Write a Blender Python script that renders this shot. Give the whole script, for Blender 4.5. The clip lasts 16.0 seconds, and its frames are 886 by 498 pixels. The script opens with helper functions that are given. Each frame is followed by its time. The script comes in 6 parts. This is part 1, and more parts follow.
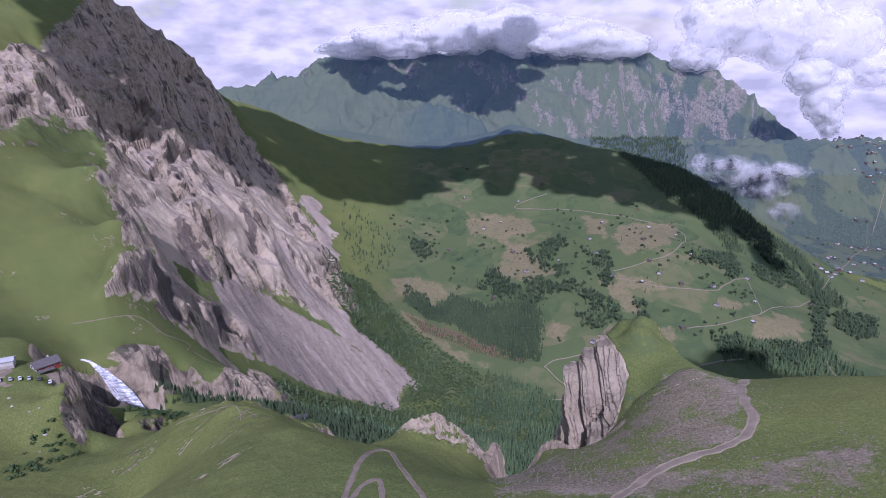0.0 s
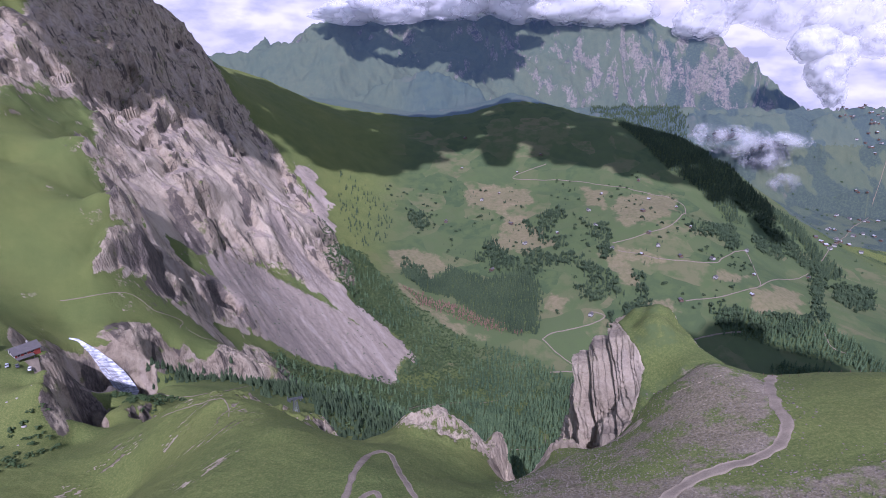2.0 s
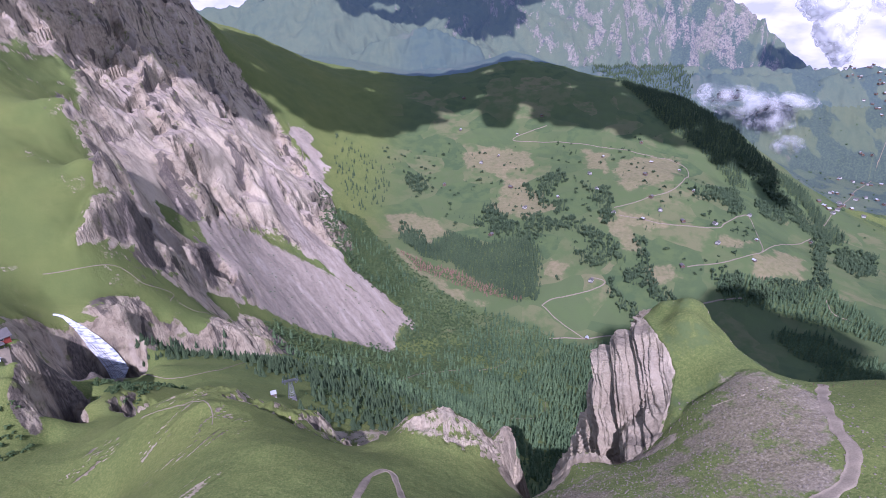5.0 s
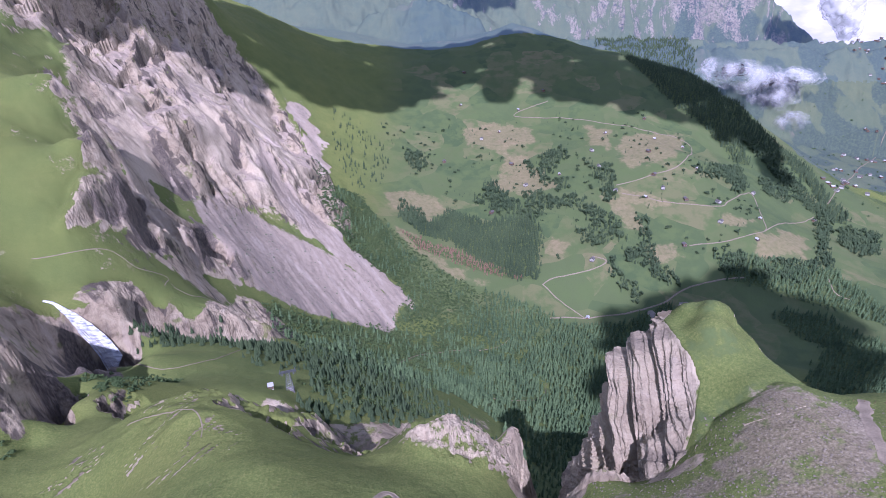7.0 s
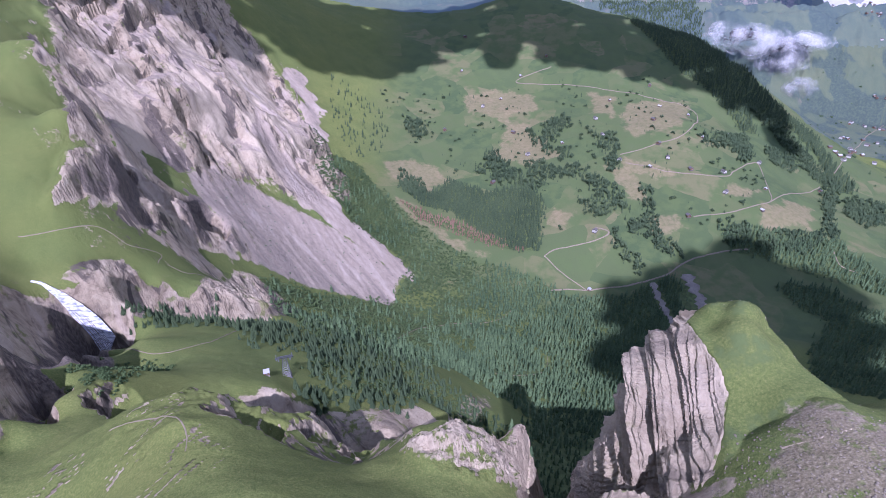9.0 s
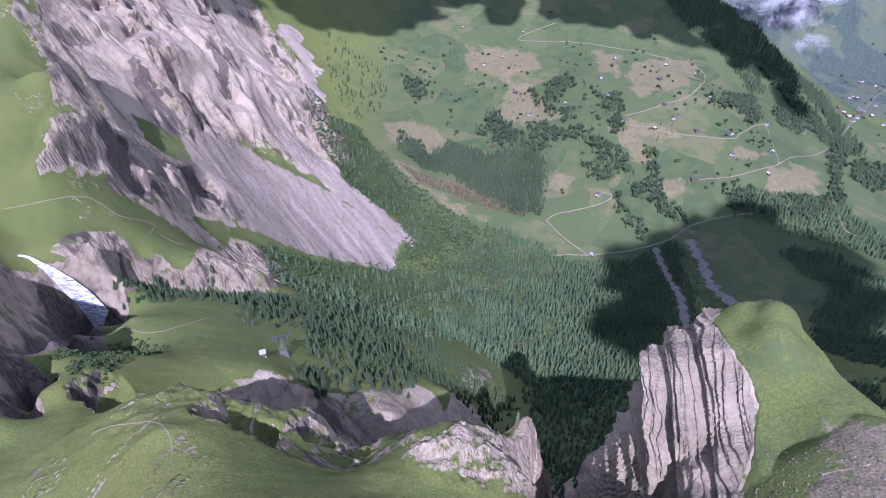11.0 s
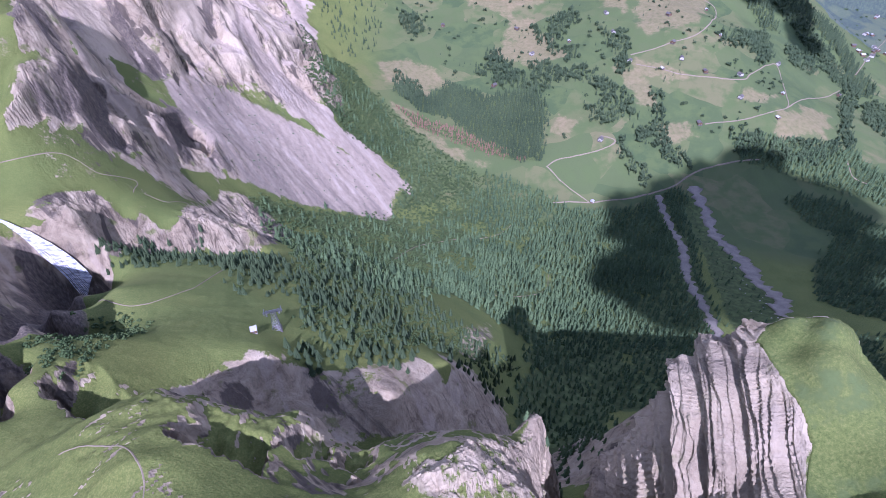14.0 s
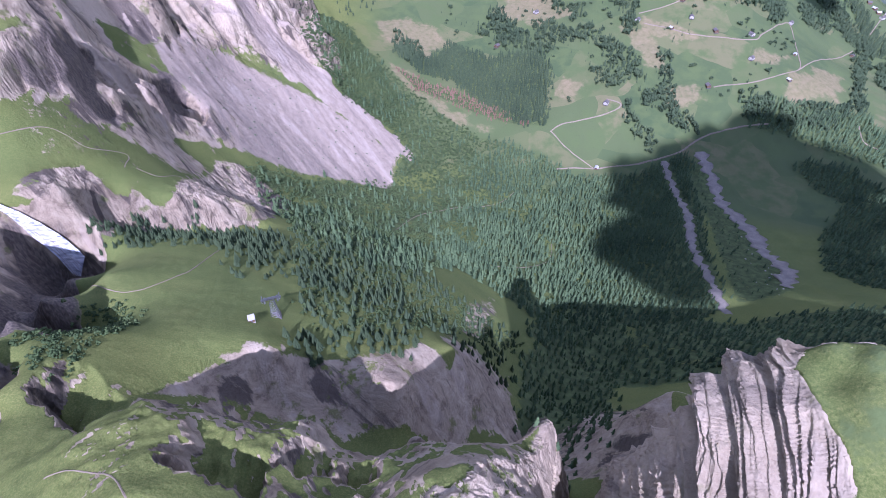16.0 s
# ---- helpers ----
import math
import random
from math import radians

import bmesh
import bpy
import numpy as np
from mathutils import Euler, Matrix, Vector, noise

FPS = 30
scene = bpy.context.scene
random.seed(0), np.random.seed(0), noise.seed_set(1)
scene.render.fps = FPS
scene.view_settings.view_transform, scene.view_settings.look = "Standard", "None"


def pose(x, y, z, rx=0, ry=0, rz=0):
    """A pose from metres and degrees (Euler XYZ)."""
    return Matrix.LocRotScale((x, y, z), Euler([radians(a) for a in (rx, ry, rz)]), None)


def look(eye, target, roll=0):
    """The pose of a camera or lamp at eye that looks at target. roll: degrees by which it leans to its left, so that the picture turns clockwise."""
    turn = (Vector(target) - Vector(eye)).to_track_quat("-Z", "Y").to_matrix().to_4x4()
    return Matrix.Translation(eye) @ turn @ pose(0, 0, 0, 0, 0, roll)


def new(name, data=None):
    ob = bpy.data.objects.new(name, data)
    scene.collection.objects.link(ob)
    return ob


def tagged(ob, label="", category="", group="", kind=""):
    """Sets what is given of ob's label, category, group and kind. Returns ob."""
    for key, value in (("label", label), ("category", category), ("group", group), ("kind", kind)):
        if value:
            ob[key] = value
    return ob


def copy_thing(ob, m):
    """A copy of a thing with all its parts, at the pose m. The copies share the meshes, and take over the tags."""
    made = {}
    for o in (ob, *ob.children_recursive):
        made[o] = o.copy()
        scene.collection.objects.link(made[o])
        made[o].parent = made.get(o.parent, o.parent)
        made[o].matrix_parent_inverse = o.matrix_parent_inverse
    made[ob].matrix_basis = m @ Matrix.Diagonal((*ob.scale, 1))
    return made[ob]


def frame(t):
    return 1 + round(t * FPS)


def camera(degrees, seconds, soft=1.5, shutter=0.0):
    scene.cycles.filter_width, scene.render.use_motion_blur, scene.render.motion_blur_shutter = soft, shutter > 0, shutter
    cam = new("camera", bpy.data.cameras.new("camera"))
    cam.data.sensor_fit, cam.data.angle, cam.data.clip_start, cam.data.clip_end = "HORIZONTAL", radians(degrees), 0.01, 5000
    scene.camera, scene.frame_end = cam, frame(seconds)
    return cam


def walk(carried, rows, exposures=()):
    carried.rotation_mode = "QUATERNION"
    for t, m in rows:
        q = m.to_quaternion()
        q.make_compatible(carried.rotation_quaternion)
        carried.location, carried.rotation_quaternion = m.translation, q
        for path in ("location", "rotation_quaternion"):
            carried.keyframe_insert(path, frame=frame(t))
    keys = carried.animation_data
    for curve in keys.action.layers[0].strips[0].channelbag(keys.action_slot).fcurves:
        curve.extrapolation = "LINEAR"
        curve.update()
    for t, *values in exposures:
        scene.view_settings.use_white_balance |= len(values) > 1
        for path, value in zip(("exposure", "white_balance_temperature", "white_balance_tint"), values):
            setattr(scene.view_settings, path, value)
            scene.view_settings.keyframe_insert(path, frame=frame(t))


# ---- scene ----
cam = camera(76.00, 16.0, 0.7)
PATH = [
    (0.0, look((0.00, 0.00, 700.00), (0.00, 956.30, 407.63), -0.000)),
    (0.5, look((-0.58, 5.22, 699.93), (1.10, 957.62, 395.07), 0.069)),
    (1.0, look((-1.13, 10.56, 699.93), (1.56, 958.78, 382.32), 0.114)),
    (1.5, look((-1.74, 16.05, 699.86), (2.33, 959.98, 369.74), 0.147)),
    (2.0, look((-2.30, 21.47, 699.75), (3.07, 960.86, 356.94), 0.172)),
    (2.5, look((-2.81, 26.74, 699.57), (3.48, 962.04, 345.78), 0.203)),
    (3.0, look((-3.59, 32.09, 699.42), (3.62, 963.10, 334.50), 0.222)),
    (3.5, look((-4.10, 37.25, 699.28), (4.11, 964.11, 323.98), 0.217)),
    (4.0, look((-4.51, 42.61, 699.37), (4.03, 965.02, 313.26), 0.265)),
    (6.5, look((-8.34, 67.23, 700.58), (3.69, 967.24, 264.88), 0.473)),
    (7.0, look((-8.56, 72.70, 700.61), (3.50, 967.82, 254.94), 0.473)),
    (7.5, look((-8.91, 78.37, 700.62), (2.98, 968.87, 245.80), 0.454)),
    (8.0, look((-9.25, 83.92, 700.54), (2.77, 968.77, 234.81), 0.448)),
    (8.5, look((-9.50, 89.42, 700.54), (2.67, 966.47, 220.30), 0.491)),
    (9.0, look((-9.92, 95.18, 700.66), (2.34, 963.15, 204.19), 0.526)),
    (11.5, look((-11.78, 122.72, 701.53), (1.93, 943.37, 130.27), 0.658)),
    (12.0, look((-12.12, 128.50, 701.80), (2.69, 938.52, 115.58), 0.715)),
    (12.5, look((-12.40, 134.20, 702.00), (3.29, 933.84, 101.73), 0.759)),
    (13.0, look((-12.79, 140.07, 702.14), (4.02, 928.58, 87.36), 0.817)),
    (13.5, look((-13.22, 145.80, 702.13), (4.43, 923.76, 74.07), 0.869)),
    (14.0, look((-13.78, 151.60, 702.28), (4.75, 918.11, 60.31), 0.903)),
    (14.5, look((-14.28, 157.20, 702.48), (3.87, 912.82, 47.73), 0.891)),
    (15.0, look((-14.85, 163.01, 702.67), (3.31, 906.59, 34.27), 0.888)),
    (15.5, look((-15.50, 168.44, 703.09), (2.53, 900.62, 22.23), 0.890)),
    (16.0, look((-16.08, 174.23, 703.45), (1.76, 894.78, 10.29), 0.895)),
]
walk(cam, PATH, [(0.0, -0.60, 5250, 42), (4.0, -0.13, 5250, 42), (9.0, 0.06, 5150, 43), (12.0, 0.15, 5100, 44), (16.0, 0.37, 5050, 45)])

# ---- world, sun, exposure ----
SUN_WAY = Vector((0.03, 0.70, -0.71)).normalized()
scene.view_settings.exposure = 0.0
world = bpy.data.worlds.new("sky")
scene.world = world
world.use_nodes = True


def sky_nodes():
    nt = world.node_tree
    nt.nodes.clear()
    n, l = nt.nodes.new, nt.links.new
    out, bg = n("ShaderNodeOutputWorld"), n("ShaderNodeBackground")
    sky = n("ShaderNodeTexSky")
    sky.sky_type, sky.sun_disc = "NISHITA", False
    sky.sun_elevation = math.asin(-SUN_WAY.z)
    sky.sun_rotation = math.atan2(-SUN_WAY.x, -SUN_WAY.y)
    sky.altitude, sky.air_density, sky.dust_density = 1500, 2.2, 0.2
    scale = n("ShaderNodeVectorMath")
    scale.operation = "SCALE"
    scale.inputs["Scale"].default_value = SKY_STRENGTH
    l(sky.outputs[0], scale.inputs[0])
    co = n("ShaderNodeTexCoord")
    sep = n("ShaderNodeSeparateXYZ")
    l(co.outputs["Generated"], sep.inputs[0])
    stretch = n("ShaderNodeMapping")
    stretch.inputs["Scale"].default_value = (1.0, 1.0, 2.4)
    l(co.outputs["Generated"], stretch.inputs[0])
    big, fine = n("ShaderNodeTexNoise"), n("ShaderNodeTexNoise")
    for t, sc, de in ((big, 6.0, 8), (fine, 15.0, 10)):
        t.inputs["Scale"].default_value, t.inputs["Detail"].default_value = sc, de
        t.inputs["Roughness"].default_value = 0.5
        l(stretch.outputs[0], t.inputs["Vector"])
    cover = n("ShaderNodeMapRange")
    cover.interpolation_type = "SMOOTHSTEP"
    cover.inputs[1].default_value, cover.inputs[2].default_value = 0.34, 0.46
    l(big.outputs[0], cover.inputs[0])
    low = n("ShaderNodeMapRange")
    low.interpolation_type = "SMOOTHSTEP"
    low.inputs[1].default_value, low.inputs[2].default_value = 0.55, 0.22
    low.inputs[3].default_value, low.inputs[4].default_value = 0.22, 1.0
    l(sep.outputs[2], low.inputs[0])
    haze = n("ShaderNodeMapRange")
    haze.interpolation_type = "SMOOTHSTEP"
    haze.inputs[1].default_value, haze.inputs[2].default_value = 0.16, 0.02
    l(sep.outputs[2], haze.inputs[0])
    both = n("ShaderNodeMath")
    both.operation = "MAXIMUM"
    l(cover.outputs[0], both.inputs[0])
    l(haze.outputs[0], both.inputs[1])
    amount = n("ShaderNodeMath")
    amount.operation = "MULTIPLY"
    l(both.outputs[0], amount.inputs[0])
    l(low.outputs[0], amount.inputs[1])
    tone = n("ShaderNodeValToRGB")
    tone.color_ramp.elements.new(0.5)
    for e, (p, c) in zip(tone.color_ramp.elements, ((0.34, (0.76, 0.78, 0.84)), (0.48, (1.02, 1.01, 1.02)), (0.62, (1.32, 1.30, 1.27)))):
        e.position, e.color = p, (*c, 1)
    l(fine.outputs[0], tone.inputs[0])
    mix = n("ShaderNodeMix")
    mix.data_type = "RGBA"
    l(amount.outputs[0], mix.inputs[0])
    l(scale.outputs[0], mix.inputs[6])
    l(tone.outputs[0], mix.inputs[7])
    l(mix.outputs[2], bg.inputs[0])
    l(bg.outputs[0], out.inputs[0])


SKY_STRENGTH = 0.115
sky_nodes()
sun = new("sun", bpy.data.lights.new("sun", "SUN"))
sun.data.energy, sun.data.angle, sun.data.color = 5.8, radians(0.53), (1.0, 0.96, 0.90)
sun.matrix_world = look((0, 0, 3000), Vector((0, 0, 3000)) + SUN_WAY)

# ---- materials ----
def material(name, rough=0.9, spec=0.2):
    m = bpy.data.materials.new(name)
    m.use_nodes = True
    b = m.node_tree.nodes["Principled BSDF"]
    b.inputs["Roughness"].default_value = rough
    b.inputs["Specular IOR Level"].default_value = spec
    return m, m.node_tree, b


def noise_node(nt, vec, scale, detail=5, rough=0.55, distort=0.0):
    t = nt.nodes.new("ShaderNodeTexNoise")
    t.inputs["Scale"].default_value, t.inputs["Detail"].default_value = scale, detail
    t.inputs["Roughness"].default_value, t.inputs["Distortion"].default_value = rough, distort
    if vec is not None:
        nt.links.new(vec, t.inputs["Vector"])
    return t.outputs[0]


def ramp_node(nt, fac, stops):
    r = nt.nodes.new("ShaderNodeValToRGB")
    while len(r.color_ramp.elements) < len(stops):
        r.color_ramp.elements.new(0.5)
    for e, (p, c) in zip(r.color_ramp.elements, stops):
        e.position, e.color = p, (*c, 1)
    nt.links.new(fac, r.inputs[0])
    return r.outputs[0]


def mix_node(nt, fac, a, b):
    m = nt.nodes.new("ShaderNodeMix")
    m.data_type = "RGBA"
    for sock, v in ((m.inputs[0], fac), (m.inputs[6], a), (m.inputs[7], b)):
        if isinstance(v, (tuple, float, int)):
            sock.default_value = (*v, 1) if isinstance(v, tuple) else v
        else:
            nt.links.new(v, sock)
    return m.outputs[2]


def math_node(nt, op, a, b=0.0, c=0.0, clamp=False):
    m = nt.nodes.new("ShaderNodeMath")
    m.operation, m.use_clamp = op, clamp
    for sock, v in zip(m.inputs, (a, b, c)):
        if isinstance(v, (float, int)):
            sock.default_value = v
        else:
            nt.links.new(v, sock)
    return m.outputs[0]


def smooth_node(nt, v, lo, hi):
    m = nt.nodes.new("ShaderNodeMapRange")
    m.interpolation_type = "SMOOTHSTEP"
    m.inputs[1].default_value, m.inputs[2].default_value = lo, hi
    nt.links.new(v, m.inputs[0])
    return m.outputs[0]


def bump_node(nt, b, height, strength, distance):
    u = nt.nodes.new("ShaderNodeBump")
    u.inputs["Strength"].default_value, u.inputs["Distance"].default_value = strength, distance
    nt.links.new(height, u.inputs["Height"])
    nt.links.new(u.outputs[0], b.inputs["Normal"])


def map_node(nt, vec, scale, turn=(0, 0, 0)):
    m = nt.nodes.new("ShaderNodeMapping")
    m.inputs["Scale"].default_value = scale
    m.inputs["Rotation"].default_value = turn
    nt.links.new(vec, m.inputs[0])
    return m.outputs[0]


def land_material(name="alpine_ground", haze_glow=0.0):
    m, nt, b = material(name, 0.95, 0.12)
    pos = nt.nodes.new("ShaderNodeNewGeometry").outputs["Position"]
    cov = nt.nodes.new("ShaderNodeAttribute")
    cov.attribute_name = "cover"
    sep = nt.nodes.new("ShaderNodeSeparateColor")
    nt.links.new(cov.outputs["Color"], sep.inputs[0])
    rock_a, scree_a, wood_a, dry_a = sep.outputs[0], sep.outputs[1], sep.outputs[2], cov.outputs["Alpha"]
    fld = nt.nodes.new("ShaderNodeAttribute")
    fld.attribute_name = "fields"
    fsep = nt.nodes.new("ShaderNodeSeparateColor")
    nt.links.new(fld.outputs["Color"], fsep.inputs[0])
    mown_a, pale_a, shade_rock_a = fsep.outputs[0], fsep.outputs[1], fsep.outputs[2]
    n300, n60 = noise_node(nt, pos, 0.004, 5), noise_node(nt, pos, 0.022, 6)
    n12, n3, n1 = noise_node(nt, pos, 0.09, 6, 0.6), noise_node(nt, pos, 0.35, 6, 0.65), noise_node(nt, pos, 1.1, 5, 0.65)
    # turf
    turf = ramp_node(nt, n60, [(0.3, (0.072, 0.100, 0.028)), (0.5, (0.163, 0.184, 0.048)), (0.72, (0.285, 0.270, 0.085))])
    turf2 = ramp_node(nt, n3, [(0.25, (0.066, 0.095, 0.027)), (0.5, (0.155, 0.178, 0.047)), (0.8, (0.278, 0.262, 0.092))])
    turf = mix_node(nt, 0.45, turf, turf2)
    n03 = noise_node(nt, pos, 2.6, 3, 0.7)
    tuft = ramp_node(nt, math_node(nt, "ADD", math_node(nt, "MULTIPLY", n1, 0.6), math_node(nt, "MULTIPLY", n03, 0.4)), [(0.37, (0.030, 0.048, 0.014)), (0.5, (0.130, 0.152, 0.042)), (0.63, (0.290, 0.272, 0.105))])
    turf = mix_node(nt, 0.58, turf, tuft)
    lush = ramp_node(nt, n300, [(0.35, (0.070, 0.130, 0.046)), (0.65, (0.140, 0.178, 0.052))])
    turf = mix_node(nt, 0.35, turf, lush)
    # hay fields
    cells = nt.nodes.new("ShaderNodeTexVoronoi")
    cells.inputs["Scale"].default_value = 0.0085
    warp = nt.nodes.new("ShaderNodeVectorMath")
    warp.operation = "MULTIPLY_ADD"
    wn = nt.nodes.new("ShaderNodeTexNoise")
    wn.inputs["Scale"].default_value = 0.006
    nt.links.new(pos, wn.inputs["Vector"])
    nt.links.new(wn.outputs["Color"], warp.inputs[0])
    warp.inputs[1].default_value = (90, 90, 90)
    nt.links.new(pos, warp.inputs[2])
    nt.links.new(warp.outputs[0], cells.inputs["Vector"])
    cs = nt.nodes.new("ShaderNodeSeparateColor")
    nt.links.new(cells.outputs["Color"], cs.inputs[0])
    hay = ramp_node(nt, cs.outputs[0], [(0.0, (0.070, 0.106, 0.046)), (0.45, (0.098, 0.130, 0.054)), (0.75, (0.128, 0.146, 0.064)), (1.0, (0.165, 0.160, 0.080))])
    hay = mix_node(nt, smooth_node(nt, n60, 0.42, 0.62), hay, (0.096, 0.132, 0.052))
    straw = ramp_node(nt, n12, [(0.3, (0.190, 0.165, 0.086)), (0.5, (0.255, 0.205, 0.115)), (0.7, (0.315, 0.240, 0.150))])
    hay = mix_node(nt, math_node(nt, "MULTIPLY", smooth_node(nt, math_node(nt, "ADD", mown_a, math_node(nt, "MULTIPLY", math_node(nt, "SUBTRACT", n12, 0.5), 1.1)), 0.15, 1.0), 0.62), hay, straw)
    hay = mix_node(nt, math_node(nt, "MULTIPLY", smooth_node(nt, n3, 0.55, 0.75), 0.35), hay, (0.048, 0.070, 0.030))
    base = mix_node(nt, smooth_node(nt, math_node(nt, "MAXIMUM", dry_a, mown_a), 0.1, 0.9), turf, hay)
    # forest floor
    floor = ramp_node(nt, n12, [(0.3, (0.038, 0.056, 0.024)), (0.7, (0.118, 0.158, 0.058))])
    edge = math_node(nt, "ADD", wood_a, math_node(nt, "MULTIPLY", math_node(nt, "SUBTRACT", n12, 0.5), 2.0))
    base = mix_node(nt, smooth_node(nt, edge, 0.35, 0.65), base, floor)
    # lusher bench grass, its colour brightened further to offset the low sun on it
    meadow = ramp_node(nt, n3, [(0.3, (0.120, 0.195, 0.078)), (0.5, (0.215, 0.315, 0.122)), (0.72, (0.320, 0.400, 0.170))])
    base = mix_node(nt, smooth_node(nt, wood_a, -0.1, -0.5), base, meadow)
    # limestone
    tilt = map_node(nt, pos, (0.16, 0.16, 0.05), (0.5, 0.35, 0.4))
    strata = noise_node(nt, tilt, 1.0, 8, 0.65, 0.6)
    tall = map_node(nt, pos, (0.8, 0.8, 0.05))
    streak = noise_node(nt, tall, 1.0, 6, 0.6, 0.3)
    rock = ramp_node(nt, strata, [(0.28, (0.141, 0.106, 0.072)), (0.44, (0.310, 0.247, 0.170)), (0.60, (0.431, 0.355, 0.248)), (0.78, (0.544, 0.459, 0.326))])
    stain = ramp_node(nt, streak, [(0.32, (0.155, 0.119, 0.080)), (0.5, (0.352, 0.285, 0.197)), (0.68, (0.506, 0.426, 0.304))])
    rock = mix_node(nt, 0.22, rock, stain)
    rock = mix_node(nt, smooth_node(nt, n60, 0.58, 0.75), rock, (0.290, 0.222, 0.138))
    fall = nt.nodes.new("ShaderNodeCombineXYZ")
    for k, way in enumerate(((0.0145, 0.0152, 0.0), (0.0022, -0.0021, 0.0), (0.0, 0.0, 0.009))):
        dot = nt.nodes.new("ShaderNodeVectorMath")
        dot.operation = "DOT_PRODUCT"
        dot.inputs[1].default_value = way
        nt.links.new(pos, dot.inputs[0])
        nt.links.new(dot.outputs["Value"], fall.inputs[k])
    slab = noise_node(nt, fall.outputs[0], 1.0, 9, 0.62, 0.5)
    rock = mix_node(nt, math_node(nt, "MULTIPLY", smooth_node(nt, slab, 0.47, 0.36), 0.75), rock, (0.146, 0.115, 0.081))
    rock = mix_node(nt, math_node(nt, "MULTIPLY", smooth_node(nt, slab, 0.54, 0.66), 0.6), rock, (0.460, 0.387, 0.277))
    facet = nt.nodes.new("ShaderNodeTexVoronoi")
    facet.inputs["Scale"].default_value = 1.0
    nt.links.new(map_node(nt, fall.outputs[0], (2.6, 3.2, 2.6)), facet.inputs["Vector"])
    fs = nt.nodes.new("ShaderNodeSeparateColor")
    nt.links.new(facet.outputs["Color"], fs.inputs[0])
    rock = mix_node(nt, 0.38, rock, ramp_node(nt, fs.outputs[0], [(0.0, (0.165, 0.133, 0.096)), (0.5, (0.360, 0.300, 0.215)), (1.0, (0.600, 0.512, 0.370))]))
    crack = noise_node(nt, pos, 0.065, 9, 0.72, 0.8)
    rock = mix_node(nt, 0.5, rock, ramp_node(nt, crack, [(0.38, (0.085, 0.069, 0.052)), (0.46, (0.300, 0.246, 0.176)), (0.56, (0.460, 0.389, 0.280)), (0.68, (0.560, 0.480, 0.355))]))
    # gullies' shade put into the rock colour as dark streaks down the fall line
    gully_tone = noise_node(nt, map_node(nt, fall.outputs[0], (2.1, 2.4, 2.1)), 1.0, 7, 0.6, 0.7)
    rock = mix_node(nt, math_node(nt, "MULTIPLY", smooth_node(nt, gully_tone, 0.45, 0.39), 0.8), rock, (0.062, 0.054, 0.048))
    rock = mix_node(nt, math_node(nt, "MULTIPLY", smooth_node(nt, gully_tone, 0.54, 0.62), 0.4), rock, (0.50, 0.425, 0.345))
    bare = ramp_node(nt, math_node(nt, "ADD", math_node(nt, "MULTIPLY", streak, 0.5), math_node(nt, "MULTIPLY", slab, 0.5)), [(0.36, (0.330, 0.271, 0.194)), (0.5, (0.520, 0.438, 0.318)), (0.62, (0.630, 0.542, 0.400))])
    rock = mix_node(nt, math_node(nt, "MULTIPLY", pale_a, 0.7), rock, bare)
    # shaded faces and the fall's chamber, painted as near-black rock
    shade_tone = ramp_node(nt, streak, [(0.35, (0.050, 0.044, 0.045)), (0.5, (0.110, 0.095, 0.081)), (0.65, (0.210, 0.177, 0.142))])
    rock = mix_node(nt, math_node(nt, "MULTIPLY", smooth_node(nt, shade_rock_a, 0.2, 0.7), 0.85), rock, shade_tone)
    moss = math_node(nt, "MULTIPLY", smooth_node(nt, math_node(nt, "ADD", math_node(nt, "MULTIPLY", n12, 0.55), math_node(nt, "MULTIPLY", n60, 0.45)), 0.56, 0.63), 0.75)
    moss = math_node(nt, "MULTIPLY", moss, math_node(nt, "SUBTRACT", 1.0, math_node(nt, "MAXIMUM", pale_a, shade_rock_a), clamp=True))
    rock = mix_node(nt, moss, rock, turf)
    redge = math_node(nt, "ADD", math_node(nt, "MAXIMUM", rock_a, shade_rock_a), math_node(nt, "MULTIPLY", math_node(nt, "SUBTRACT", math_node(nt, "ADD", math_node(nt, "MULTIPLY", n12, 0.6), math_node(nt, "MULTIPLY", n3, 0.4)), 0.5), 1.7))
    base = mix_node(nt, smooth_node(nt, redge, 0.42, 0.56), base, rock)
    # scree and gravel
    grit = ramp_node(nt, n1, [(0.28, (0.175, 0.142, 0.108)), (0.5, (0.345, 0.286, 0.222)), (0.72, (0.52, 0.440, 0.350))])
    grit2 = ramp_node(nt, n12, [(0.3, (0.260, 0.212, 0.160)), (0.7, (0.470, 0.392, 0.308))])
    grit = mix_node(nt, 0.5, grit, grit2)
    grit = mix_node(nt, math_node(nt, "MULTIPLY", smooth_node(nt, slab, 0.50, 0.40), 0.35), grit, (0.160, 0.140, 0.122))
    grit = mix_node(nt, math_node(nt, "MULTIPLY", smooth_node(nt, slab, 0.54, 0.64), 0.35), grit, (0.56, 0.48, 0.40))
    earth = ramp_node(nt, n1, [(0.3, (0.082, 0.070, 0.036)), (0.48, (0.150, 0.132, 0.076)), (0.62, (0.235, 0.205, 0.132)), (0.75, (0.380, 0.330, 0.240))])
    grit = mix_node(nt, math_node(nt, "MULTIPLY", fld.outputs["Alpha"], 0.85), grit, earth)
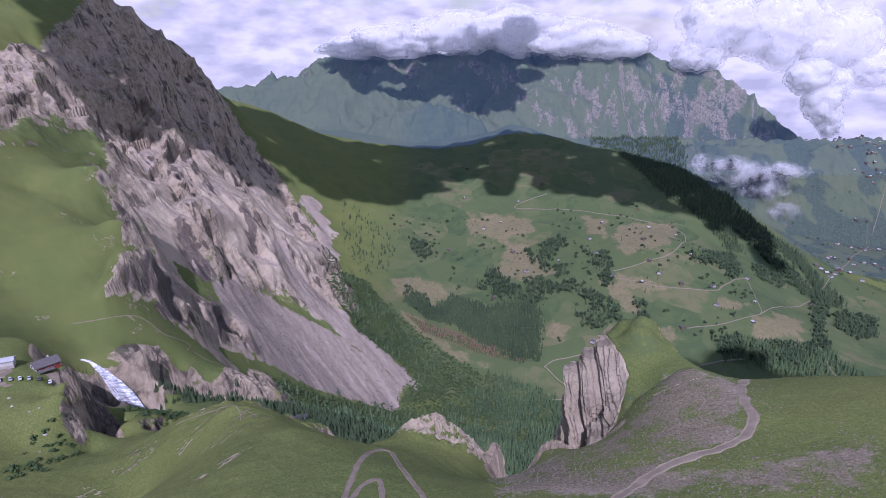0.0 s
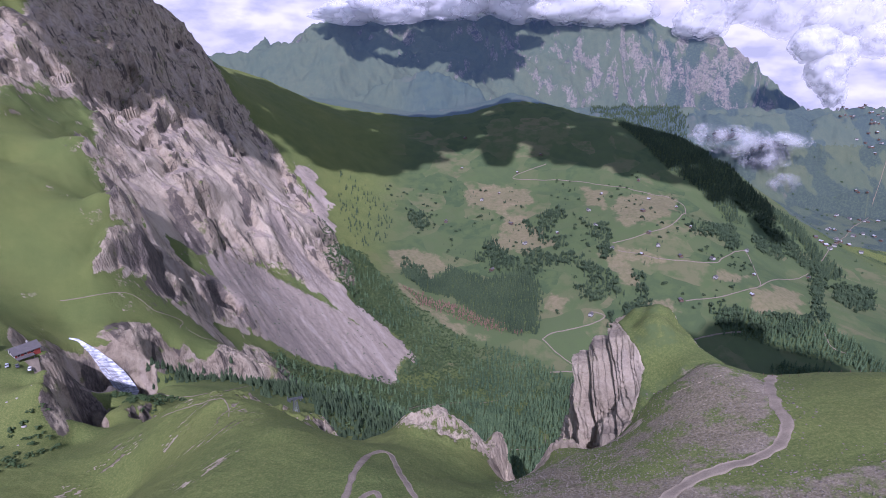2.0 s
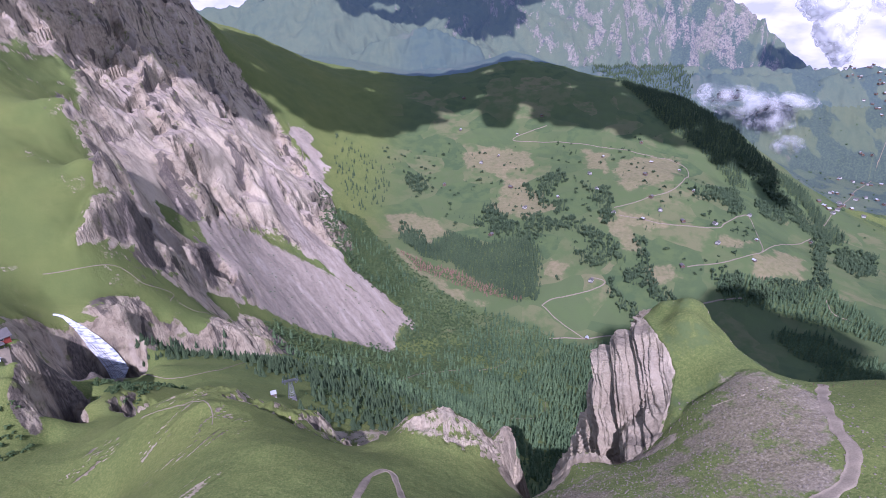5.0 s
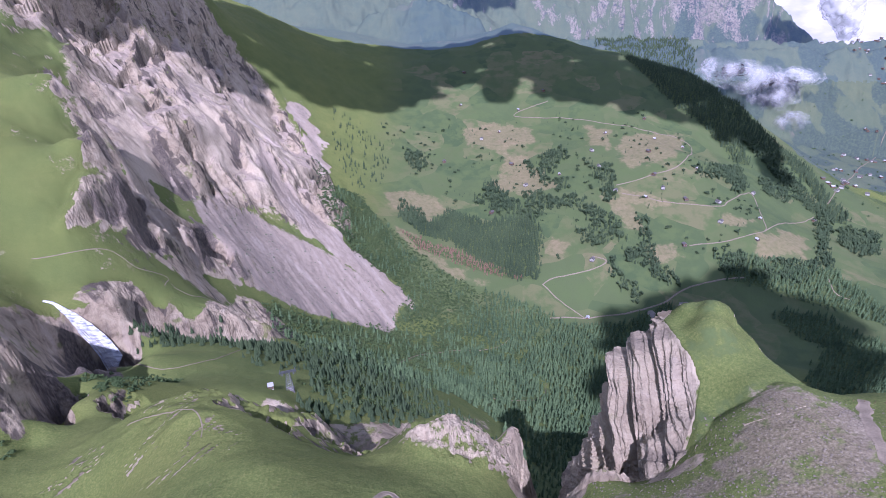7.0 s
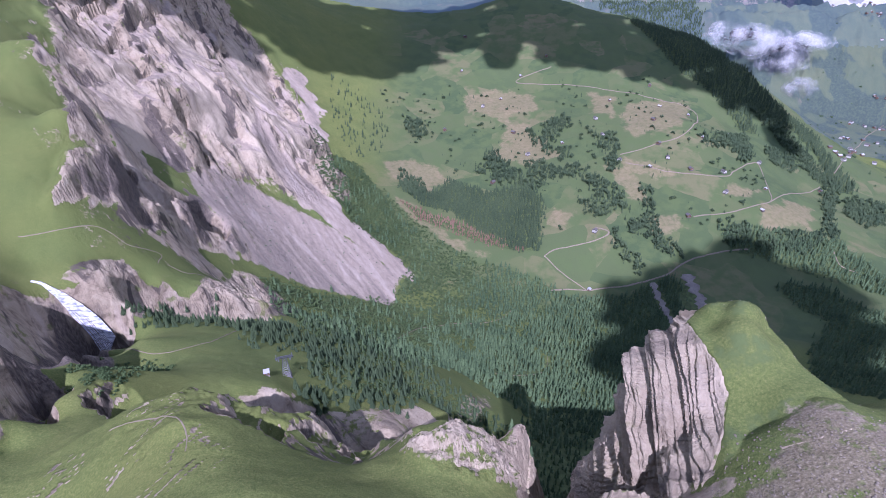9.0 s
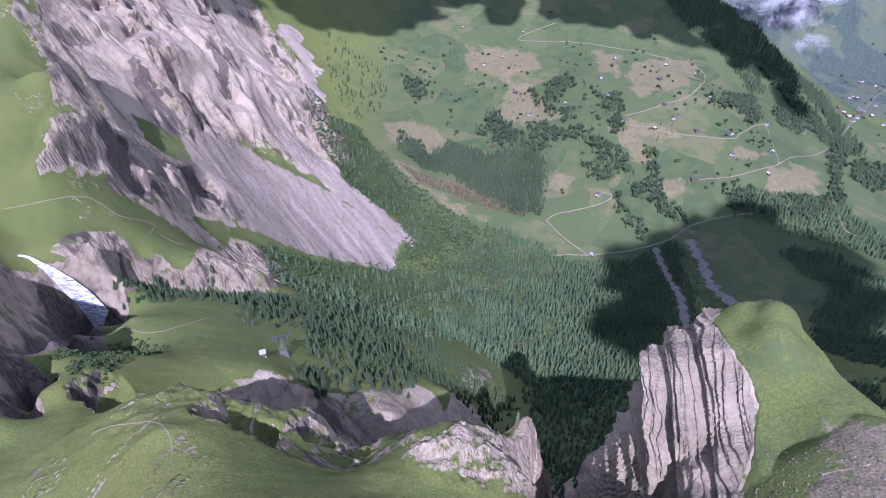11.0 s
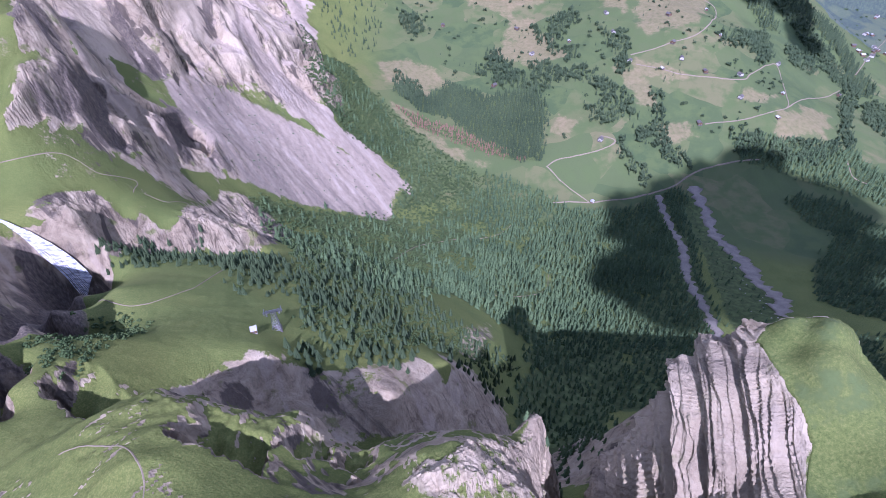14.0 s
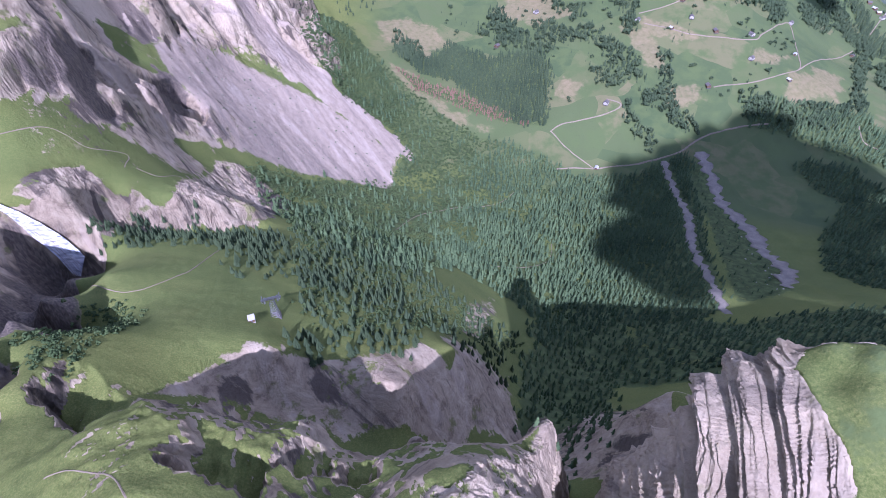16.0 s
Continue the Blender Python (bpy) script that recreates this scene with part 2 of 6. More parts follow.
    sedge = math_node(nt, "ADD", scree_a, math_node(nt, "MULTIPLY", math_node(nt, "SUBTRACT", math_node(nt, "ADD", math_node(nt, "MULTIPLY", n12, 0.3), math_node(nt, "ADD", math_node(nt, "MULTIPLY", n3, 0.3), math_node(nt, "MULTIPLY", slab, 0.4))), 0.5), 2.6))
    base = mix_node(nt, smooth_node(nt, sedge, 0.38, 0.62), base, grit)
    # aerial haze painted in: base colour pulled towards blue-grey
    if haze_glow:
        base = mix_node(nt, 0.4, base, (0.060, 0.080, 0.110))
    nt.links.new(base, b.inputs["Base Color"])
    relief = math_node(nt, "ADD", math_node(nt, "MULTIPLY", n3, 0.35), math_node(nt, "ADD", math_node(nt, "MULTIPLY", n1, 0.40), math_node(nt, "ADD", math_node(nt, "ADD", math_node(nt, "MULTIPLY", math_node(nt, "MULTIPLY", math_node(nt, "SUBTRACT", strata, 0.5), math_node(nt, "ADD", rock_a, 0.1)), 2.4), math_node(nt, "MULTIPLY", math_node(nt, "MULTIPLY", math_node(nt, "SUBTRACT", streak, 0.5), rock_a), 1.2)), math_node(nt, "MULTIPLY", math_node(nt, "MULTIPLY", math_node(nt, "SUBTRACT", math_node(nt, "ADD", slab, crack), 1.0), rock_a), 7.0))))
    bump_node(nt, b, relief, 0.6, 1.6)
    # the same haze as a blue emission, though the land gives no light
    if haze_glow:
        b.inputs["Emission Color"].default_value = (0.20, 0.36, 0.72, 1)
        b.inputs["Emission Strength"].default_value = haze_glow
    return m


LAND = land_material()
# far land with the haze painted in, fainter on the valley
FAR_LAND = land_material("hazed_range", 0.105)
VALLEY_LAND = land_material("hazed_valley_floor", 0.04)


def plain(name, colour, rough=0.8, spec=0.2, vary=0.35, scale=0.8, metal=0.0):
    """A surface of one colour with mottling at two scales."""
    m, nt, b = material(name, rough, spec)
    b.inputs["Metallic"].default_value = metal
    co = nt.nodes.new("ShaderNodeNewGeometry").outputs["Position"]
    a = noise_node(nt, co, scale, 5)
    c = noise_node(nt, co, scale * 9, 4)
    lo, hi = tuple(v * (1 - vary) for v in colour), tuple(min(1, v * (1 + vary)) for v in colour)
    col = mix_node(nt, 0.4, ramp_node(nt, a, [(0.3, lo), (0.7, hi)]), ramp_node(nt, c, [(0.3, lo), (0.7, hi)]))
    nt.links.new(col, b.inputs["Base Color"])
    bump_node(nt, b, c, 0.3, 0.05)
    return m


def leafy(name, dark, light):
    """Foliage whose tone differs from tree to tree."""
    m, nt, b = material(name, 0.85, 0.15)
    g = nt.nodes.new("ShaderNodeNewGeometry")
    a = ramp_node(nt, g.outputs["Random Per Island"], [(0.0, dark), (1.0, light)])
    c = ramp_node(nt, noise_node(nt, g.outputs["Position"], 0.5, 4), [(0.3, dark), (0.7, light)])
    far = ramp_node(nt, noise_node(nt, g.outputs["Position"], 0.012, 3), [(0.35, dark), (0.65, light)])
    nt.links.new(mix_node(nt, 0.35, mix_node(nt, 0.5, a, c), far), b.inputs["Base Color"])
    return m


# SPRUCE is lifted for the valley's haze; its darker copy serves groves and bench
SPRUCE = leafy("spruce_needles", (0.028, 0.054, 0.029), (0.124, 0.186, 0.084))
DARK_SPRUCE = leafy("dark_spruce_needles", (0.028, 0.050, 0.028), (0.085, 0.122, 0.058))
BROADLEAF = leafy("alder_leaves", (0.036, 0.066, 0.026), (0.098, 0.138, 0.052))
DEADWOOD = leafy("dead_needles", (0.120, 0.070, 0.045), (0.260, 0.165, 0.120))
BARK = plain("bark", (0.070, 0.055, 0.045))
RUBBLE = plain("limestone_rubble", (0.20, 0.175, 0.135), 0.95, 0.1, 0.4, 0.5)
STONE = plain("limestone_blocks", (0.40, 0.365, 0.325), 0.9, 0.2, 0.4, 0.3)
DIRT = plain("pale_gravel_track", (0.245, 0.205, 0.150), 0.95, 0.1, 0.3, 0.25)
RIVERBED = plain("river_gravel", (0.24, 0.215, 0.18), 0.9, 0.2, 0.35, 0.06)
# ---- relief: landform lines, x y z ----
LANDFORMS = {
    "back_country": [(0, -900, 760), (-900, -600, 800), (900, -500, 700), (-1500, 300, 760), (1500, 200, 350), (2600, 600, 260), (-2600, -200, 900), (0, -3000, 900), (3000, -2500, 700), (-3500, -2500, 900), (4800, -800, 300), (-4800, 0, 900)],
    "near_slope": [(0, 0, 600), (-28, 173, 568), (69, 154, 580), (101, 160, 587), (-136, 209, 518), (-200, 120, 560), (-60, 90, 590), (190, 60, 606), (-150, 0, 590), (300, 0, 600)],
    "near_crest": [(9, 195, 541), (-25, 200, 553), (-63, 202, 561), (-81, 227, 549), (-103, 242, 545), (-137, 265, 524), (-203, 314, 485), (-235, 361, 455), (-262, 410, 425), (-290, 468, 388)],
    "knolls": [(-92, 267, 527), (-124, 294, 504), (-104, 289, 504), (-66, 290, 491), (-57, 284, 484), (-42, 256, 503), (-23, 288, 478), (-30, 225, 535)],
    "crest_foot": [(-150, 318, 462), (-115, 318, 432), (-85, 318, 416), (-60, 314, 405), (-30, 312, 398), (-5, 310, 395), (15, 320, 355), (-60, 350, 386), (-110, 352, 409), (-20, 350, 365), (15, 355, 325)],
    "lit_wall": [(-140, 372, 440), (-112, 373, 431), (-97, 406, 398), (-40, 369, 402), (0, 427, 356)],
    "bench": [(-192, 358, 466), (-243, 451, 414), (-130, 398, 424), (-88, 463, 367), (-53, 551, 298), (-35, 581, 271), (-120, 677, 255), (-200, 620, 305), (-208, 665, 283), (57, 590, 195), (-235, 556, 353), (-300, 548, 372), (-180, 575, 330)],
    "falls_cliff_top": [(-330, 572, 392), (-300, 600, 368), (-268, 611, 350), (-240, 628, 331), (-215, 655, 303)],
    "falls_cliff_base": [(-316, 558, 352), (-292, 588, 338), (-264, 600, 322), (-236, 616, 304), (-210, 642, 284)],
    "gully": [(44, 330, 352), (70, 400, 250), (122, 500, 155), (200, 590, 92), (300, 640, 85), (430, 690, 45)],
    "outcrop": [(-19, 253, 527), (-7, 245, 537), (-5, 257, 527), (10, 272, 507), (32, 294, 485), (36, 299, 473), (22, 240, 515), (0, 225, 535)],
    "notch": [(26, 206, 531), (36, 216, 520), (45, 245, 445), (52, 290, 388)],
    "path_ridge": [(62, 206, 548), (44, 214, 540), (82, 213, 567), (103, 220, 578), (121, 203, 581), (150, 200, 586), (200, 190, 592), (300, 175, 600), (420, 120, 600)],
    "ridge_back": [(150, 250, 545), (220, 245, 545), (330, 250, 530), (200, 340, 400), (330, 380, 350), (120, 350, 420), (250, 480, 200), (520, 330, 470)],
    "terrace": [(-203, 263, 509), (-207, 272, 515), (-212, 284, 519), (-222, 300, 521), (-237, 322, 521), (-230, 290, 522), (-250, 318, 525), (-275, 300, 530), (-222, 255, 514), (-275, 345, 527), (-330, 340, 530), (-420, 330, 545), (-320, 230, 545)],
    "gorge_left_rim": [(-276, 360, 504), (-310, 400, 484), (-350, 450, 455), (-374, 495, 433), (-384, 520, 424)],
    "gorge_right_rim": [(-196, 268, 501), (-200, 285, 497), (-201, 305, 490), (-206, 325, 481), (-219, 360, 464)],
    "gorge_floor": [(-207, 290, 470), (-218, 315, 440), (-240, 362, 398), (-262, 400, 372), (-290, 445, 348), (-318, 490, 332), (-338, 512, 338), (-322, 508, 332), (-308, 505, 330)],
    "gorge_head": [(-374, 534, 416), (-357, 534, 411), (-343, 533, 402), (-330, 531, 388), (-319, 529, 374), (-310, 527, 360), (-385, 548, 418), (-350, 556, 418), (-320, 552, 404), (-298, 532, 384), (-400, 560, 424)],
    "falls_meadow": [(-348, 619, 414), (-277, 622, 354), (-320, 650, 372), (-394, 617, 456), (-496, 600, 470), (-560, 520, 520), (-235, 640, 318)],
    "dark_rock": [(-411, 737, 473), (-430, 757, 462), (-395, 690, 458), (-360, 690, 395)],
    "west_slope": [(-426, 751, 512), (-526, 866, 563), (-594, 800, 545), (-763, 1000, 640), (-890, 1300, 700), (-700, 600, 600)],
    "cliff_foot": [(-349, 764, 325), (-399, 796, 345), (-366, 989, 247), (-470, 960, 345), (-529, 1100, 389), (-300, 800, 230), (-262, 740, 235)],
    "scree": [(-104, 1108, -20), (-101, 1281, -15), (-146, 1226, 16), (-253, 1327, 108), (-390, 1184, 196), (-286, 1510, 90), (-220, 960, 95), (-180, 850, 130)],
    "rock_face": [(-500, 1500, 362), (-610, 1250, 464), (-724, 2000, 395), (-491, 1900, 173), (-309, 1750, 82), (-789, 1500, 545), (-850, 1500, 608), (-398, 2100, 151)],
    "summit_ridge": [(-1090, 1650, 880), (-1134, 2000, 1003), (-1100, 2050, 942), (-994, 2150, 824), (-936, 2250, 739), (-900, 2350, 644), (-964, 2600, 590), (-855, 2900, 537), (-681, 3100, 407), (-452, 3200, 382)],
    "skyline_hill": [(-141, 3250, 336), (147, 3250, 361), (290, 3220, 405), (378, 3200, 438), (470, 3150, 425), (648, 3050, 382), (908, 2900, 327), (1101, 2650, 280), (1257, 2450, 187), (1393, 2250, 39), (1392, 2000, -42), (1283, 1700, -80)],
    "meadows": [(-212, 2500, 203), (167, 2500, 203), (544, 2500, 228), (275, 2300, 120), (508, 1900, 95), (170, 1787, 10), (786, 2116, 139), (826, 1925, 150), (1033, 1819, 34), (920, 1525, 10), (1085, 2100, 60), (265, 1430, -60), (423, 1469, -31), (65, 1390, -90)],
    "valley": [(1153, 1515, -40), (900, 1330, -75), (620, 1230, -85), (390, 1316, -115), (180, 1180, -95), (-10, 1200, -65), (130, 900, 20), (330, 930, -30), (210, 870, -10), (40, 950, 15), (-80, 800, 125), (520, 900, -20), (520, 1050, -60), (800, 1000, -60), (1000, 1150, -70), (720, 800, 20), (1200, 900, 60)],
    "main_valley": [(1500, 1650, -120), (1900, 2200, -170), (2385, 3000, -205), (2687, 3500, -216), (1700, 2800, -120), (2100, 3600, -150), (2900, 3200, -100), (2300, 1800, -60), (3300, 2200, 250), (1750, 3300, 30), (1500, 3700, -60), (800, 3800, 20)],
    "far_range": [(-1803, 4650, 567), (-864, 4700, 770), (-195, 4720, 845), (646, 4700, 887), (1120, 4650, 845), (1495, 4650, 803), (2286, 4600, 866), (2505, 4550, 640), (3258, 4450, 440), (4200, 3600, 560), (-317, 3950, 499), (0, 3930, 480), (251, 3950, 388), (-700, 3900, 330), (500, 3900, 200), (1000, 4200, 300), (1500, 4250, 250), (-2600, 4300, 560), (-3300, 3000, 800), (-2200, 3300, 600), (1900, 4200, 60), (2700, 4000, -60)],
}


def landform_nodes():
    out = []
    for line in LANDFORMS.values():
        out.extend(line)
    return np.array(out, float)


NODES = landform_nodes()
NODES[:, :2] += 0.01 * np.sin(np.arange(len(NODES)))[:, None]


def kernel(d2):
    return -np.sqrt(d2 + 9.0)


def solve_relief():
    p = NODES[:, :2]
    n = len(p)
    k = kernel(((p[:, None] - p[None]) ** 2).sum(2)) + np.eye(n) * -0.3
    one = np.c_[np.ones(n), p / 1000]
    a = np.block([[k, one], [one.T, np.zeros((3, 3))]])
    return np.linalg.solve(a, np.r_[NODES[:, 2], np.zeros(3)])


WEIGHTS = solve_relief()


def base_height(x, y):
    x, y = np.asarray(x, float), np.asarray(y, float)
    flat = np.c_[x.ravel(), y.ravel()]
    out = np.empty(len(flat))
    n = len(NODES)
    for i in range(0, len(flat), 20000):
        q = flat[i:i + 20000]
        d2 = (q[:, :1] - NODES[None, :, 0]) ** 2 + (q[:, 1:] - NODES[None, :, 1]) ** 2
        out[i:i + 20000] = kernel(d2) @ WEIGHTS[:n] + np.c_[np.ones(len(q)), q / 1000] @ WEIGHTS[n:]
    return out.reshape(x.shape)
# ---- land cover: outlines in plan ----
REGIONS = {
    "rock_mountain": [(-967, 1244), (-1004, 1476), (-1061, 1752), (-1130, 2020), (-1000, 2170), (-905, 2345), (-760, 2192), (-637, 2169), (-496, 2021), (-343, 1772), (-226, 1450), (-308, 1273), (-408, 1217), (-443, 1084), (-475, 1061), (-498, 982), (-421, 744), (-524, 861), (-737, 1253), (-755, 1199), (-754, 1069), (-706, 942), (-699, 861)],
    "rock_mountain_foot": [(-393, 616), (-405, 674), (-410, 747), (-443, 832), (-433, 896), (-420, 949), (-393, 979), (-346, 951), (-327, 914), (-347, 874), (-375, 829), (-350, 696), (-368, 690), (-381, 664)],
    "falls_cliff": [(-340, 550), (-341, 584), (-322, 598), (-314, 580), (-301, 594), (-270, 609), (-322, 842), (-302, 872), (-269, 863), (-224, 811), (-204, 658), (-223, 620), (-271, 598), (-307, 532), (-333, 538)],
    "scree_fan": [(-455, 1048), (-457, 1151), (-408, 1216), (-328, 1245), (-234, 1251), (-158, 1245), (-95, 1225), (-102, 1170), (-106, 1097), (-182, 1040), (-266, 955), (-320, 903), (-345, 915), (-377, 965), (-423, 998)],
    "ravine_wall": [(-156, 325), (-138, 360), (-114, 375), (-98, 379), (-76, 383), (-41, 402), (-26, 426), (-5, 415), (-3, 383), (-25, 353), (-71, 336), (-122, 343)],
    "green_strip": [(-412, 1259), (-379, 1280), (-332, 1267), (-257, 1248), (-182, 1233), (-225, 1242), (-323, 1219), (-391, 1212)],
    "forest_valley": [(-327, 1723), (-221, 1687), (-119, 1563), (-25, 1482), (80, 1422), (152, 1386), (262, 1323), (324, 1266), (412, 1280), (460, 1256), (523, 1288), (600, 1318), (607, 1275), (506, 1085), (388, 896), (288, 811), (133, 651), (75, 686), (13, 716), (-31, 615), (-76, 572), (-118, 612), (-160, 636), (-251, 796), (-293, 867), (-289, 910), (-229, 986), (-107, 1118), (-77, 1270), (-120, 1324), (-211, 1337), (-307, 1474)],
    "forest_block": [(-127, 1722), (-94, 1720), (-27, 1681), (41, 1758), (140, 1689), (191, 1697), (274, 1699), (311, 1629), (284, 1514), (273, 1421), (215, 1429), (159, 1479), (84, 1536), (38, 1598), (-42, 1605), (-117, 1675)],
    "dead_wood": [(-118, 1601), (-58, 1584), (37, 1561), (100, 1529), (195, 1463), (229, 1421), (157, 1454), (82, 1487), (36, 1512), (-56, 1527)],
    "forest_shade": [(778, 1479), (906, 1456), (1090, 1445), (1117, 1315), (1088, 1167), (1006, 1283), (902, 1355), (768, 1396)],
    "forest_shade_low": [(862, 1293), (958, 1266), (1017, 1114), (715, 742), (671, 856), (745, 979), (885, 1134), (833, 1229)],
    "forest_hill": [(1026, 4198), (861, 2760), (967, 2369), (1059, 2225), (1100, 2090), (1157, 2070), (1191, 2266), (1346, 2176), (1383, 2025), (1318, 1836), (1398, 1831), (1453, 1917), (1466, 2213), (1340, 2376), (1187, 2511), (1662, 4127), (1262, 4180)],
    "wood_slope": [(-405, 2272), (-296, 2240), (-203, 2133), (-169, 1946), (-247, 1779), (-333, 1888), (-402, 2098)],
    "scrub_slope": [(-384, 1776), (-242, 1732), (-141, 1540), (-56, 1364), (-110, 1309), (-220, 1326), (-309, 1459)],
    "trees_bench_mid": [(-178, 613), (-127, 660), (-81, 608), (-51, 550), (-25, 527), (-74, 475), (-113, 488), (-144, 470), (-175, 473), (-193, 531)],
    "trees_gully": [(-5, 468), (47, 519), (69, 525), (51, 456), (13, 454), (-10, 435)],
    "trees_slope": [(-205, 800), (-101, 666), (-31, 609), (48, 579), (94, 573), (41, 514), (-1, 492), (-42, 430), (-81, 414), (-110, 437)],
    "trees_row": [(-306, 532), (-299, 578), (-270, 597), (-239, 620), (-209, 615), (-160, 591), (-155, 537), (-192, 529), (-237, 531), (-274, 523), (-305, 526)],
    "trees_clump": [(-208, 545), (-164, 569), (-103, 535), (-49, 517), (-50, 472), (-93, 479), (-136, 474), (-174, 481)],
    "trees_rim": [(-106, 392), (-82, 421), (-42, 430), (-22, 431), (-40, 404), (-78, 395), (-99, 380)],
    "trees_left": [(-217, 355), (-247, 422), (-221, 426), (-183, 362), (-187, 335), (-195, 324)],
    "forest_gully": [(83, 551), (173, 667), (252, 702), (256, 622), (189, 521), (81, 318), (69, 326), (39, 294), (29, 293)],
    "trees_cirque": [(230, 605), (321, 593), (342, 537), (301, 479), (287, 535), (222, 570)],
    "scrub_bench": [(-256, 414), (-220, 424), (-181, 359), (-180, 336), (-191, 314), (-204, 332)],
    "scrub_gorge": [(-213, 274), (-206, 271), (-201, 259), (-194, 225), (-201, 224), (-216, 256)],
    "gravel_slope": [(21, 176), (34, 198), (48, 202), (60, 192), (68, 196), (82, 208), (93, 220), (102, 218), (110, 206), (120, 205), (109, 178), (101, 161), (83, 155), (70, 149), (104, 144), (130, 146), (112, 121), (17, 150)],
    "lit_wall_rock": [(-138, 363), (-123, 381), (-109, 375), (-76, 390), (-44, 405), (-31, 390), (-41, 366), (-56, 367), (-75, 379), (-94, 377), (-114, 367), (-127, 359)],
    "pink_rock": [(11, 579), (61, 661), (66, 603), (32, 510), (7, 505)],
    "gorge_rock": [(-353, 565), (-334, 602), (-316, 595), (-284, 529), (-312, 527), (-319, 536), (-357, 539)],
    "forest_ridge": [(185, 532), (278, 681), (367, 723), (434, 700), (530, 705), (636, 695), (411, 454), (385, 539), (285, 523)],
    "forest_stream": [(320, 1009), (509, 1274), (582, 1324), (583, 1233), (559, 1101), (503, 934), (449, 746), (327, 687), (220, 676), (131, 592), (98, 607), (192, 761)],
    "forest_stream_b": [(634, 1317), (640, 1219), (630, 1105), (600, 868), (570, 782), (492, 756), (470, 761), (519, 934), (576, 1127), (586, 1244)],
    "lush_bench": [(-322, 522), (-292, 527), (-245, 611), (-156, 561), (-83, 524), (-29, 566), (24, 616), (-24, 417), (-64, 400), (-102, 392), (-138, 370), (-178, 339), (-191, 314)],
}
